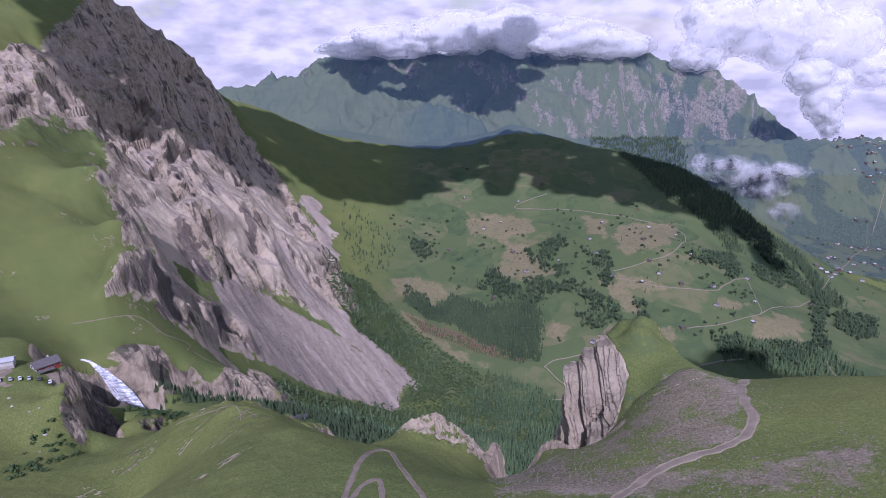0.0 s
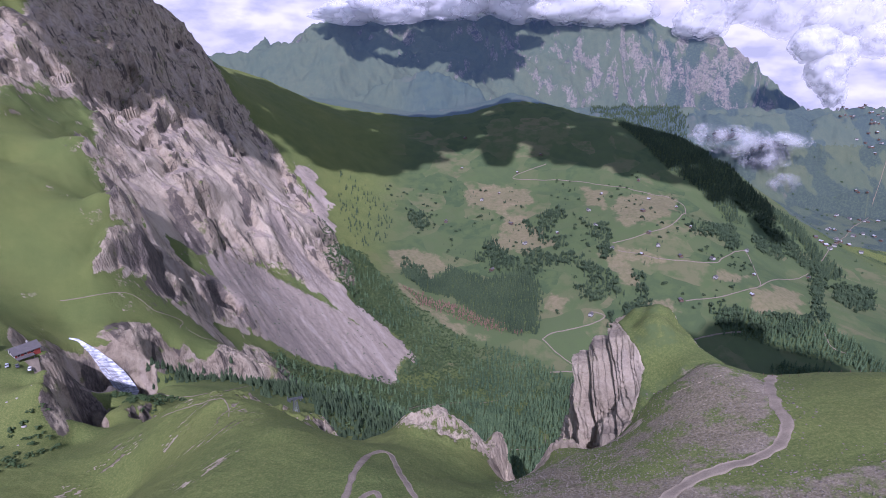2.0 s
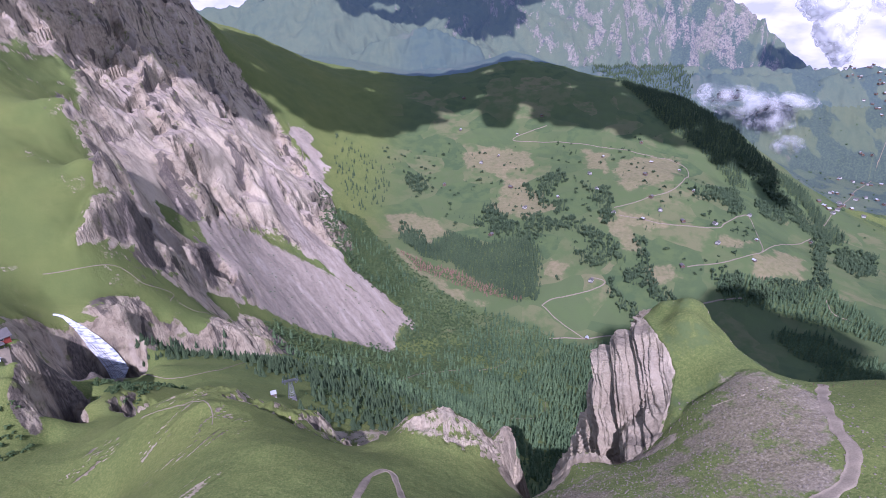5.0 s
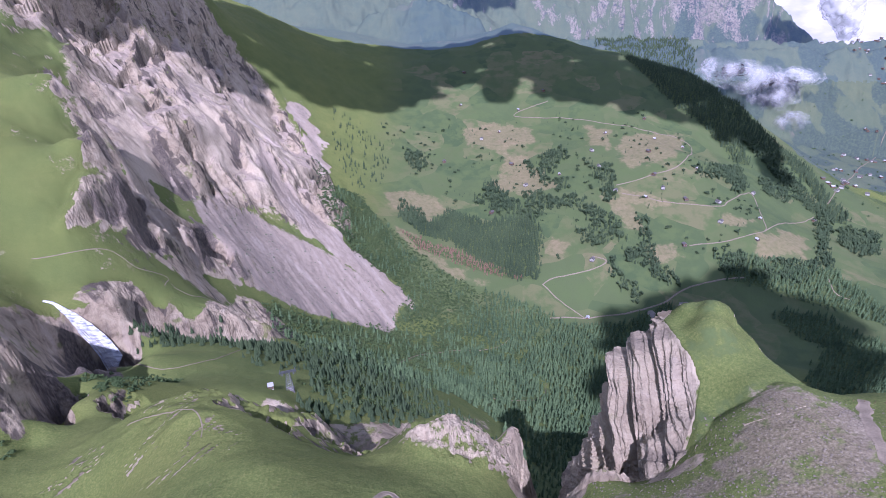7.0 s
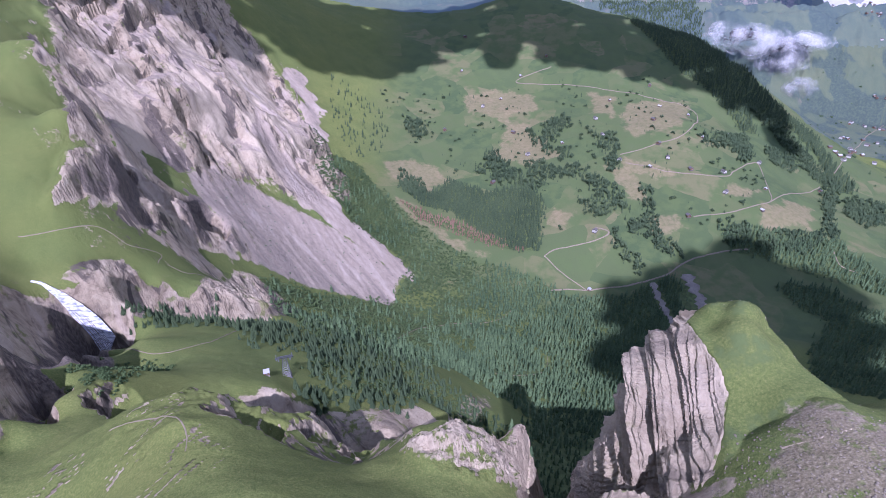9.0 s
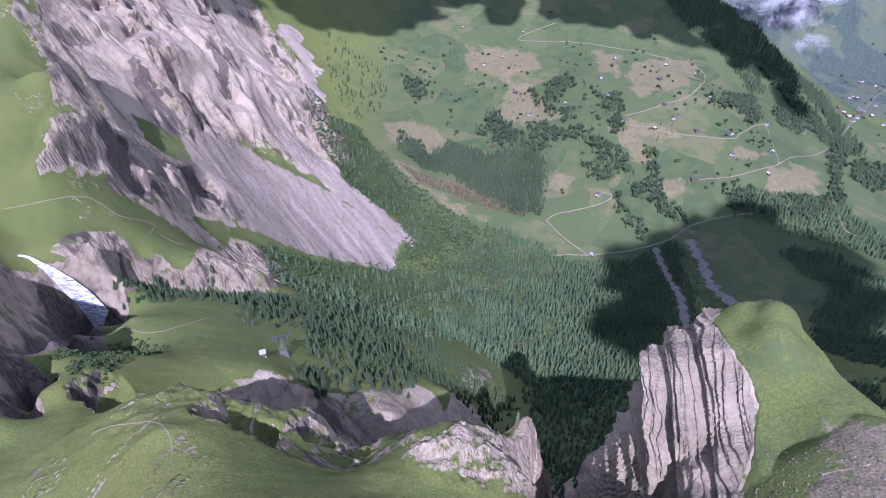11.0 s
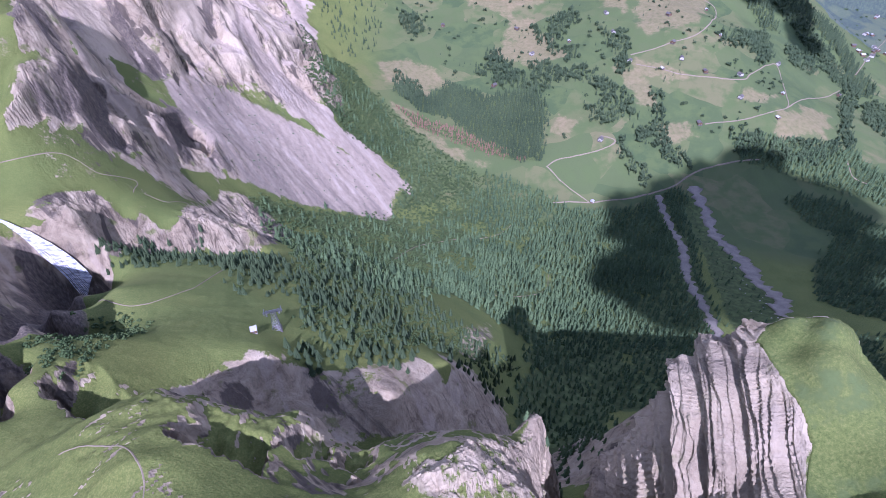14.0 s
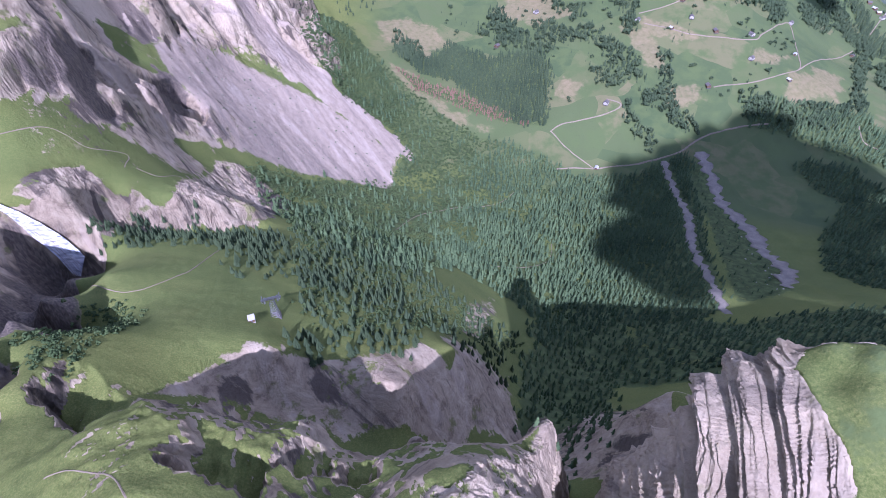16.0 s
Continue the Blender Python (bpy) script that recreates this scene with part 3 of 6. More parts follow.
FIELDS = {
    "hay_a": [(-185, 1823), (-113, 1848), (-32, 1846), (31, 1766), (-13, 1699), (-72, 1634), (-112, 1674), (-153, 1731)],
    "hay_b": [(220, 2117), (310, 2077), (354, 1945), (386, 1839), (332, 1815), (236, 1849), (172, 1909), (240, 1979)],
    "hay_c": [(99, 2301), (252, 2341), (362, 2301), (366, 2169), (224, 2139), (94, 2170)],
    "hay_d": [(561, 2240), (654, 2191), (598, 2014), (550, 2072)],
    "hay_e": [(650, 2093), (818, 2172), (929, 2170), (796, 1909), (639, 1876), (611, 1942)],
    "hay_f": [(578, 1777), (650, 1747), (714, 1679), (630, 1670), (564, 1717)],
    "hay_g": [(498, 1757), (577, 1714), (608, 1645), (609, 1571), (560, 1610), (519, 1695)],
    "hay_h": [(900, 1527), (1045, 1620), (1112, 1604), (1029, 1490), (932, 1457), (890, 1472)],
    "hay_i": [(575, 1527), (671, 1509), (680, 1485), (609, 1466)],
    "hay_j": [(334, 1595), (380, 1557), (353, 1508), (317, 1536)],
    "hay_k": [(-119, 1607), (-62, 1574), (19, 1483), (127, 1439), (87, 1423), (-5, 1461), (-89, 1530)],
    "hay_l": [(1825, 3058), (1909, 3031), (1927, 3000), (1841, 3003)],
    "hay_m": [(851, 1627), (944, 1622), (882, 1576), (831, 1593)],
    "pale_slab": [(-606, 1144), (-682, 1351), (-598, 1228), (-529, 1116), (-498, 1039), (-496, 963), (-544, 1020), (-611, 1098)],
    "pale_slab_b": [(-682, 1642), (-637, 1690), (-496, 1405), (-445, 1288), (-472, 1233), (-514, 1266), (-605, 1405)],
    "pale_slab_c": [(-695, 2079), (-578, 2010), (-364, 1571), (-370, 1470), (-464, 1501), (-612, 1768)],
    "pale_slab_d": [(-491, 1381), (-445, 1432), (-391, 1300), (-428, 1255), (-464, 1277)],
    "scree_chute": [(-450, 1465), (-379, 1397), (-302, 1375), (-233, 1343), (-165, 1321), (-88, 1301), (-69, 1244), (-105, 1223), (-183, 1244), (-259, 1259), (-333, 1276), (-386, 1309), (-450, 1399)],
    "dry_scar": [(-552, 2161), (-503, 2194), (-400, 2010), (-356, 1836), (-363, 1708), (-465, 1971), (-528, 2076)],
    # faces that lie in shade, outlined so the rock there is painted dark
    "shade_rock_j": [(-350, 488), (-360, 519), (-345, 527), (-330, 526), (-316, 523), (-253, 421), (-220, 331), (-214, 300), (-232, 325), (-282, 395)],
    "shade_rock_k": [(-723, 1484), (-715, 1505), (-647, 1407), (-621, 1320), (-688, 1422)],
    "shade_rock_l": [(-633, 1091), (-611, 1103), (-593, 1128), (-597, 1103), (-606, 1058)],
    "shade_rock_m": [(-379, 966), (-343, 915), (-325, 913), (-329, 899), (-357, 919)],
    "shade_rock_n": [(-386, 655), (-406, 749), (-429, 831), (-377, 740), (-348, 720), (-356, 691), (-377, 688)],
    "shade_rock_a": [(-546, 1130), (-520, 1117), (-500, 1110), (-475, 1098), (-459, 1072), (-456, 1014), (-500, 1060), (-522, 1078)],
    "shade_rock_b": [(-437, 984), (-424, 1001), (-395, 971), (-360, 861), (-369, 841), (-381, 840)],
    "shade_rock_c": [(-409, 744), (-448, 839), (-429, 833), (-379, 742), (-348, 720), (-362, 714), (-378, 707), (-391, 714)],
    "shade_rock_d": [(-497, 843), (-480, 853), (-465, 843), (-423, 738)],
    "shade_rock_e": [(-626, 1471), (-584, 1434), (-571, 1372), (-608, 1416)],
    "shade_rock_f": [(-662, 1057), (-658, 1067), (-514, 860), (-518, 850)],
    "shade_rock_g": [(-278, 861), (-233, 839), (-203, 681)],
    "shade_rock_h": [(-528, 1455), (-499, 1443), (-455, 1341), (-465, 1311), (-498, 1389)],
    "shade_rock_i": [(-765, 2014), (-684, 1906), (-629, 1700), (-695, 1804)],
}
GROVES = {
    "a": [(155, 1928), (198, 1902), (237, 1800), (297, 1749), (320, 1702), (283, 1682), (223, 1721), (172, 1753), (158, 1812)],
    "b": [(268, 1820), (326, 1833), (367, 1756), (436, 1778), (461, 1725), (482, 1666), (447, 1674), (388, 1722), (327, 1716), (283, 1770)],
    "c": [(504, 1967), (527, 1899), (572, 1918), (581, 1801), (546, 1772), (523, 1826), (507, 1891)],
    "d": [(405, 1607), (486, 1621), (491, 1552), (453, 1537), (409, 1557)],
    "e": [(586, 1599), (620, 1588), (618, 1522), (612, 1466), (588, 1479), (580, 1535)],
    "f": [(530, 1523), (578, 1514), (604, 1470), (640, 1431), (648, 1379), (603, 1389), (572, 1441), (518, 1475)],
    "g": [(487, 1487), (498, 1427), (519, 1385), (541, 1347), (517, 1331), (488, 1381), (470, 1455)],
    "h": [(362, 2053), (417, 2077), (455, 2092), (456, 1991), (417, 1984), (385, 1927), (360, 1957)],
    "i": [(441, 1713), (488, 1692), (551, 1602), (547, 1544), (505, 1556), (483, 1603), (451, 1649)],
    "j": [(386, 1883), (430, 1881), (426, 1823), (384, 1804)],
    "k": [(514, 1786), (561, 1792), (561, 1718), (524, 1717)],
    "l": [(849, 1850), (1030, 1998), (977, 1856), (917, 1837), (852, 1823)],
    "m": [(973, 1905), (1096, 2061), (1014, 1809), (948, 1764), (939, 1816)],
    "n": [(1150, 2002), (1250, 1991), (1234, 1910), (1150, 1860), (1103, 1880)],
    "o": [(-134, 2137), (-68, 2138), (-38, 2035), (-69, 1988), (-114, 2046)],
    "p": [(1271, 1811), (1338, 1832), (1168, 1601), (1100, 1461), (1049, 1451)],
    "q": [(1351, 1805), (1499, 1811), (1365, 1626), (1238, 1570), (1242, 1641)],
    "r": [(866, 1459), (1053, 1466), (992, 1384), (865, 1404)],
    "s": [(-121, 1783), (-63, 1751), (-30, 1682), (-78, 1652), (-113, 1689)],
    "t": [(116, 1846), (150, 1849), (156, 1787), (124, 1790)],
    "u": [(310, 2046), (334, 1991), (377, 1854), (358, 1847), (320, 1938)],
    "v": [(1191, 2290), (1270, 2241), (1341, 2087), (1360, 1946), (1359, 1838), (1293, 1797), (1264, 1933), (1240, 2114), (1174, 2229)],
    "w": [(592, 1650), (633, 1627), (628, 1596), (599, 1611)],
    "x": [(770, 1484), (866, 1492), (851, 1407), (774, 1405)],
}
CLOUD_SHADES = {
    "massif": [(-859, 4716), (-370, 4641), (70, 4654), (634, 4759), (657, 4544), (434, 4235), (142, 4069), (-157, 4183), (-335, 4145), (-526, 3802)],
}
TRACKS = {
    "river_east": [(632, 1318), (632, 1230), (618, 1128), (622, 1065), (621, 992), (605, 923), (608, 860), (562, 797)],
    "river_west": [(541, 1298), (535, 1203), (525, 1101), (496, 1005), (476, 937), (462, 845), (450, 789), (438, 728)],
    "valley_road": [(283, 1292), (392, 1309), (482, 1301), (581, 1322), (646, 1364), (737, 1392), (825, 1404)],
    "farm_track": [(282, 1404), (326, 1351), (378, 1310)],
    "farm_loop": [(279, 1404), (319, 1429), (425, 1446), (467, 1471), (431, 1488)],
    "alp_road": [(569, 1791), (684, 1815), (813, 1881), (923, 2077), (893, 2143), (697, 2209), (524, 2312), (309, 2387), (456, 2455)],
    "alp_road_low": [(576, 1746), (702, 1693), (852, 1671), (905, 1714), (1034, 1821), (985, 1646), (950, 1570), (847, 1532), (714, 1519)],
    "alp_road_east": [(950, 1570), (1080, 1681), (1272, 1830)],
    "valley_road_far": [(1408, 1970), (1795, 2415), (2056, 2707), (2358, 3002), (2541, 3216)],
    "meadow_track": [(1056, 1408), (1039, 1345), (1061, 1309)],
    "summit_path": [(-410, 576), (-381, 594), (-361, 620), (-351, 624), (-336, 626), (-324, 656), (-312, 625)],
    "fall_path": [(-308, 636), (-292, 643), (-288, 676), (-266, 619)],
    "bench_path": [(-291, 463), (-225, 432), (-199, 462), (-198, 502), (-199, 533)],
    "forest_path": [(-77, 864), (-43, 979), (25, 1063), (115, 1116), (168, 1188)],
    "forest_path_low": [(74, 787), (141, 824), (189, 882), (207, 945)],
    "near_loop": [(-30, 136), (-30, 161), (-29, 174), (-27, 191), (-21, 195), (-15, 172), (-5, 142)],
    "pale_band": [(-138, 254), (-130, 255), (-120, 252), (-109, 248), (-100, 240), (-96, 234), (-93, 226)],
    "near_fork": [(-28, 139), (-26, 151), (-21, 156), (-18, 140)],
    "ridge_track": [(44, 131), (64, 148), (77, 154), (90, 156), (100, 161), (106, 169), (110, 182), (117, 197), (127, 211)],
}


# ---- noise ----
def hash2(ix, iy, seed):
    h = (ix.astype(np.int64) * 374761393 + iy.astype(np.int64) * 668265263 + seed * 1442695041) & 0x7FFFFFFF
    h = ((h ^ (h >> 13)) * 1274126177) & 0x7FFFFFFF
    return (h ^ (h >> 16)) & 0xFFFF


def pnoise(x, y, seed=0):
    ix, iy = np.floor(x), np.floor(y)
    fx, fy = x - ix, y - iy
    u, v = fx * fx * fx * (fx * (fx * 6 - 15) + 10), fy * fy * fy * (fy * (fy * 6 - 15) + 10)
    g = []
    for dx in (0, 1):
        for dy in (0, 1):
            a = hash2(ix + dx, iy + dy, seed) * (2 * np.pi / 65536)
            g.append(np.cos(a) * (fx - dx) + np.sin(a) * (fy - dy))
    return (g[0] * (1 - v) + g[1] * v) * (1 - u) + (g[2] * (1 - v) + g[3] * v) * u


def fbm(x, y, octaves=4, seed=0, gain=0.5):
    s, a = 0, 1.0
    for k in range(octaves):
        s = s + a * pnoise(x * 2 ** k, y * 2 ** k, seed + 17 * k)
        a *= gain
    return s


def ridged(x, y, octaves=4, seed=0, gain=0.5):
    s, a = 0, 1.0
    for k in range(octaves):
        s = s + a * (0.5 - np.abs(pnoise(x * 2 ** k, y * 2 ** k, seed + 31 * k)) * 1.6)
        a *= gain
    return s


def step01(v, lo, hi):
    t = np.clip((v - lo) / (hi - lo), 0, 1)
    return t * t * (3 - 2 * t)


def outline_distance(x, y, poly, pad=60):
    """Distance to an outline in plan, positive inside; -pad where farther out than pad."""
    p = np.array(poly, float)
    out = np.full(x.shape, -float(pad))
    box = (x > p[:, 0].min() - pad) & (x < p[:, 0].max() + pad) & (y > p[:, 1].min() - pad) & (y < p[:, 1].max() + pad)
    if not box.any():
        return out
    px, py = x[box], y[box]
    best, inside = np.full(px.shape, 1e12), np.zeros(px.shape, bool)
    for (ax, ay), (bx, by) in zip(p, np.roll(p, -1, 0)):
        ex, ey = bx - ax, by - ay
        t = np.clip(((px - ax) * ex + (py - ay) * ey) / (ex * ex + ey * ey + 1e-9), 0, 1)
        best = np.minimum(best, (px - ax - t * ex) ** 2 + (py - ay - t * ey) ** 2)
        if abs(ey) > 1e-9:
            cross = ((ay > py) != (by > py)) & (px < ex * (py - ay) / ey + ax)
            inside ^= cross
    d = np.sqrt(best)
    out[box] = np.maximum(np.where(inside, d, -d), -pad)
    return out


def region(x, y, name, soft):
    """0 outside a named region, 1 inside, over a soft edge."""
    return step01(outline_distance(x, y, REGIONS.get(name) or FIELDS[name], max(60, soft * 2)), -soft, soft)


# ---- the crag ----
CRAG_TOP = [(68, 206), (77, 218), (83, 230), (81, 242), (80, 252), (80, 262), (86, 268), (95, 266), (104, 263), (110, 252), (111, 236), (115, 222), (121, 205), (95, 196)]
CRAG_HEIGHTS = np.array([(64, 206, 549), (82, 213, 567), (103, 220, 578), (121, 203, 581), (78, 244, 575), (94, 248, 585), (98, 257, 587), (108, 249, 578), (75, 226, 566), (103, 263, 584), (84, 256, 577), (80, 262, 575), (83, 266, 575), (92, 262, 582), (95, 196, 572), (112, 235, 577), (70, 214, 556)], float)


def along_outline(x, y, poly):
    """Distance outside an outline and the run along it to the nearest place."""
    p = np.array(poly, float)
    best, run, total = np.full(x.shape, 1e12), np.zeros(x.shape), 0.0
    for (ax, ay), (bx, by) in zip(p, np.roll(p, -1, 0)):
        ex, ey = bx - ax, by - ay
        length = math.hypot(ex, ey)
        t = np.clip(((x - ax) * ex + (y - ay) * ey) / (length * length), 0, 1)
        d = (x - ax - t * ex) ** 2 + (y - ay - t * ey) ** 2
        run = np.where(d < best, total + t * length, run)
        best = np.minimum(best, d)
        total += length
    return np.sqrt(best), run


def crag_height(x, y):
    """The crag's top and walls; -1000 away from it."""
    z = np.full(x.shape, -1000.0)
    box = (x > 0) & (x < 190) & (y > 180) & (y < 350)
    if not box.any():
        return z
    px, py = x[box], y[box]
    inset = outline_distance(px, py, CRAG_TOP, 200)
    w = 1 / (((px[..., None] - CRAG_HEIGHTS[:, 0]) ** 2 + (py[..., None] - CRAG_HEIGHTS[:, 1]) ** 2 + 6) ** 1.6)
    top = (w * CRAG_HEIGHTS[:, 2]).sum(-1) / w.sum(-1)
    wall = np.maximum(0, 1.6 - inset) * (2.2 + 6.8 * step01(py, 204, 226))
    z[box] = top - wall
    return z


PITS = [(-167, 24, 292, -0.74, 24, 30), (-84, 17, 248, -0.35, 20, 26), (-43, 9, 264, 0.1, 12, 14), (-62, 10, 262, 0.2, 12, 16)]
OUTCROP = [(-21, 240), (-21, 252), (-8, 246), (-3, 260), (12, 268), (24, 288), (34, 302), (41, 296), (36, 270), (29, 246), (20, 234), (4, 228), (-12, 230)]


def details(x, y, z):
    """Relief finer than the landform lines: ribs, gullies, hummocks."""
    r = np.hypot(x, y - 60)
    big_rock = np.maximum(region(x, y, "rock_mountain", 60), region(x, y, "rock_mountain_foot", 15))
    u, v = 0.72 * x - 0.69 * y, 0.69 * x + 0.72 * y
    bend = 90 * fbm(x / 260, y / 260, 3, 3)
    add = big_rock * (74 * ridged((v + bend) / 190, (u + bend) / 420, 3, 21) + 20 * ridged((v + bend) / 75, (u - 0.6 * bend) / 190, 3, 22, 0.5) + 4 * ridged(x / 30, y / 30, 2, 23, 0.5) - 33)
    add = add + big_rock * 3 * ridged(x / 27, y / 27, 3, 25, 0.55)
    ledge = (z + add + 0.6 * x + 22 * fbm(x / 90, y / 90, 3, 26)) / 27
    part_of = ledge - np.floor(ledge)
    add = add + big_rock * 0.35 * 27 * (step01(part_of, 0.35, 1.0) - part_of)
    for period, tall, k in ((170, 60, 27), (74, 26, 28)):
        q = (x + 0.12 * y + 0.9 * bend + 0.35 * period * fbm(x / period, y / (2.2 * period), 3, k)) / period
        saw = q - np.floor(q)
        add = add + big_rock * tall * (step01(fbm(x / (2.5 * period), y / (2.5 * period), 2, k + 40), -0.25, 0.25)) * (saw - step01(saw, 0.9, 1.0) - 0.45)
    fan = np.maximum(region(x, y, "scree_fan", 25), region(x, y, "scree_chute", 14))
    smooth_slab = np.maximum.reduce([region(x, y, k, 22) for k in ("pale_slab", "pale_slab_b", "pale_slab_c")])
    add = add * (1 - 0.6 * smooth_slab)
    add = add * (1 - 0.9 * fan) + fan * (3.5 * ridged((v + 0.5 * bend) / 34, u / 260, 2, 41) + 1.2 * fbm(x / 9, y / 9, 3, 42))
    cliff = np.maximum(region(x, y, "falls_cliff", 10), step01(outline_distance(x, y, OUTCROP, 60), -5, 4))
    add = add + cliff * (5.5 * ridged(x / 15, y / 15, 4, 51) + 1.0 * fbm(x / 3.2, y / 3.2, 3, 52))
    far = step01(y, 3550, 4100) * step01(r, 3500, 3900)
    add = add + far * (150 * ridged((x + 0.7 * y) / 620 + 0.5 * fbm(x / 500, y / 500, 2, 63), (y - 0.4 * x) / 1300, 3, 61, 0.55) + 55 * ridged((x - 0.8 * y) / 240 + 0.4 * fbm(x / 260, y / 260, 2, 66), (x + y) / 520, 4, 62, 0.6) - 100)
    hill = step01(r, 1300, 2200) * (1 - far) * (1 - big_rock)
    add = add + hill * (16 * fbm(x / 260, y / 260, 4, 71))
    near = (1 - step01(r, 500, 900)) * (1 - cliff)
    hollow = near * step01(y, 215, 262) * (1 - step01(y, 318, 360)) * (1 - step01(x, 40, 70)) * step01(x, -190, -140)
    add = add + near * (0.9 * fbm(x / 22, y / 22, 3, 81) + 0.22 * fbm(x / 5, y / 5, 2, 82)) + hollow * (3.0 * ridged(x / 34, y / 30, 3, 91) + 0.5 * fbm(x / 7, y / 7, 3, 92))
    foot = region(x, y, "rock_mountain_foot", 12)
    add = add + foot * (15 * ridged((v + bend) / 46, u / 70, 3, 24))
    crest = near * step01(y, 255, 282) * (1 - step01(y, 300, 325)) * step01(x, -140, -110) * (1 - step01(x, 0, 20))
    add = add + crest * 5.5 * ridged(x / 17, y / 13, 3, 97)
    for cx, half, cy, lean, deep, long in PITS:
        edge = cy + lean * (x - cx) + 5 * fbm(x / 9, y / 30, 3, 98)
        t = (y - edge) / long
        add = add - near * deep * step01(t, 0, 0.09) * np.clip(1 - t, 0, 1) * (1 - step01(np.abs(x - cx) / half + 0.3 * fbm(x / 8, y / 8, 2, 99), 0.6, 1.0))
    mid = step01(r, 500, 900) * (1 - hill) * (1 - big_rock) * (1 - fan)
    add = add + mid * (3.0 * fbm(x / 60, y / 60, 4, 95))
    z = z + add
    rough = 40 * ridged(x / 150 + 0.4 * fbm(x / 200, y / 200, 2, 131), y / 260, 4, 132, 0.55) - 20
    spur = np.interp(x, [-1900, -1400, -860, -647, -300, 0], [540, 630, 697, 731, 560, 300]) - 0.7 * np.abs(y - 3850) + rough
    knoll = np.interp(x, [-650, -478, -277, -79, 60, 219, 360], [300, 405, 500, 540, 525, 440, 300]) - 0.85 * np.abs(y - 3450) + rough
    return np.where(y > 3000, np.maximum(z, np.maximum(spur, knoll)), z)


def height(x, y):
    x, y = np.asarray(x, float), np.asarray(y, float)
    z = details(x, y, base_height(x, y))
    c = crag_height(x, y)
    return np.maximum(z, c)


def land_grid():
    """A sheet of rings round the viewpoint, finer ahead of it and near it."""
    ahead = np.radians(np.linspace(-50, 50, 860))
    rest = np.radians(np.linspace(50, 310, 88)[1:-1])
    az = np.r_[ahead, rest]
    rr = np.r_[np.linspace(0.5, 88, 18), np.geomspace(92, 4990, 840)]
    a, r = np.meshgrid(az, rr)
    x, y = r * np.sin(a) - 5, 45 + r * np.cos(a)
    return x, y, len(az), len(rr)


def cover_masks(x, y, z, slope):
    rock = np.maximum.reduce([region(x, y, "rock_mountain", 35) * 0.9, region(x, y, "rock_mountain_foot", 10), region(x, y, "falls_cliff", 8) * 0.95, region(x, y, "lit_wall_rock", 6) * 0.95, region(x, y, "pink_rock", 14) * 0.5, region(x, y, "gorge_rock", 5) * 0.9, region(x, y, "ravine_wall", 7) * 0.85])
    r = np.hypot(x, y - 60)
    nearby = 1 - step01(r, 330, 430)
    steep = step01(slope + 0.22 * nearby, 1.15, 1.7) * (1 - step01(r, 2300, 3000))
    rock = np.maximum(rock * (0.62 + 0.38 * step01(slope, 0.35, 0.8)), steep)
    rock = np.maximum(rock, step01(outline_distance(x, y, OUTCROP, 60), -4, 3) * (0.5 + 0.5 * step01(slope, 0.9, 1.5)))
    far = step01(y, 3550, 3900)
    rock = np.maximum(rock, far * step01(slope + 0.9 * fbm(x / 90, y / 200, 4, 64), 1.1, 2.0) * 0.55)
    top = outline_distance(x, y, CRAG_TOP, 60)
    turf_top = step01(top, -1.0, 1.5) * step01(top + 2.0 * fbm(x / 5, y / 5, 3, 8), 0.2, 1.6)
    rock = np.where(top > -40, np.maximum(rock, step01(top, -3, 1)) * (1 - turf_top), rock)
    ramp = step01(top, -6, 3) * (1 - step01(y, 218, 232))
    rock = rock * (1 - 0.85 * ramp)
    scree = np.maximum(region(x, y, "scree_fan", 18), region(x, y, "gravel_slope", 7) * (0.62 + 0.5 * fbm(x / 22, y / 22, 3, 43)))
    scree = np.maximum(scree, ramp * 0.5 * region(x, y, "gravel_slope", 8))
    scree = np.maximum(scree, region(x, y, "rock_mountain", 30) * (1 - step01(slope, 0.5, 0.95)) * 0.75)
    wood = 0 * x
    for name in REGIONS:
        if name.startswith(("forest", "dead", "scrub_slope")):
            wood = np.maximum(wood, region(x, y, name, 9))
    wood = wood * (1 - 0.55 * region(x, y, "forest_valley", 30) * step01(fbm(x / 70, y / 70, 3, 7), 0.0, 0.3))
    # below zero, wood selects the brightened bench grass
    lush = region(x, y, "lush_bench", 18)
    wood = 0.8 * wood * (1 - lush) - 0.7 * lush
    east = step01(x, 1300, 1650) * step01(y, 1900, 2300)
    wood = np.maximum(wood, east * step01(fbm(x / 170, y / 170, 4, 77), -0.05, 0.08) * 0.85)
    wood = np.maximum(wood, far * (1 - step01(z + 160 * fbm(x / 300, y / 300, 3, 65), 150, 330)) * 0.9)
    patches = step01(fbm(x / 55, y / 55, 4, 111) + 0.25 * step01(slope, 0.5, 0.9), 0.30, 0.46) * (1 - step01(x, -330, -240)) * step01(y, 420, 520) * (1 - step01(y, 1500, 1900))
    rock = np.maximum(rock, patches * 0.36)
    # darker forest-floor tone speckled into the crag's turf
    wood = np.maximum(wood, 0.36 * step01(top, -2, 4))
    streaks = step01(ridged((x - 0.6 * y) / 4.4, (y + 0.6 * x) / 30, 3, 6), 0.47, 0.62)
    streaks = streaks * step01(y, 150, 185) * (1 - step01(y, 262, 285)) * step01(-x, 60, 90) * (1 - step01(-x, 150, 185)) * step01(fbm(x / 25, y / 25, 2, 4), -0.15, 0.2)
    rock = np.maximum(rock, streaks * 0.75)
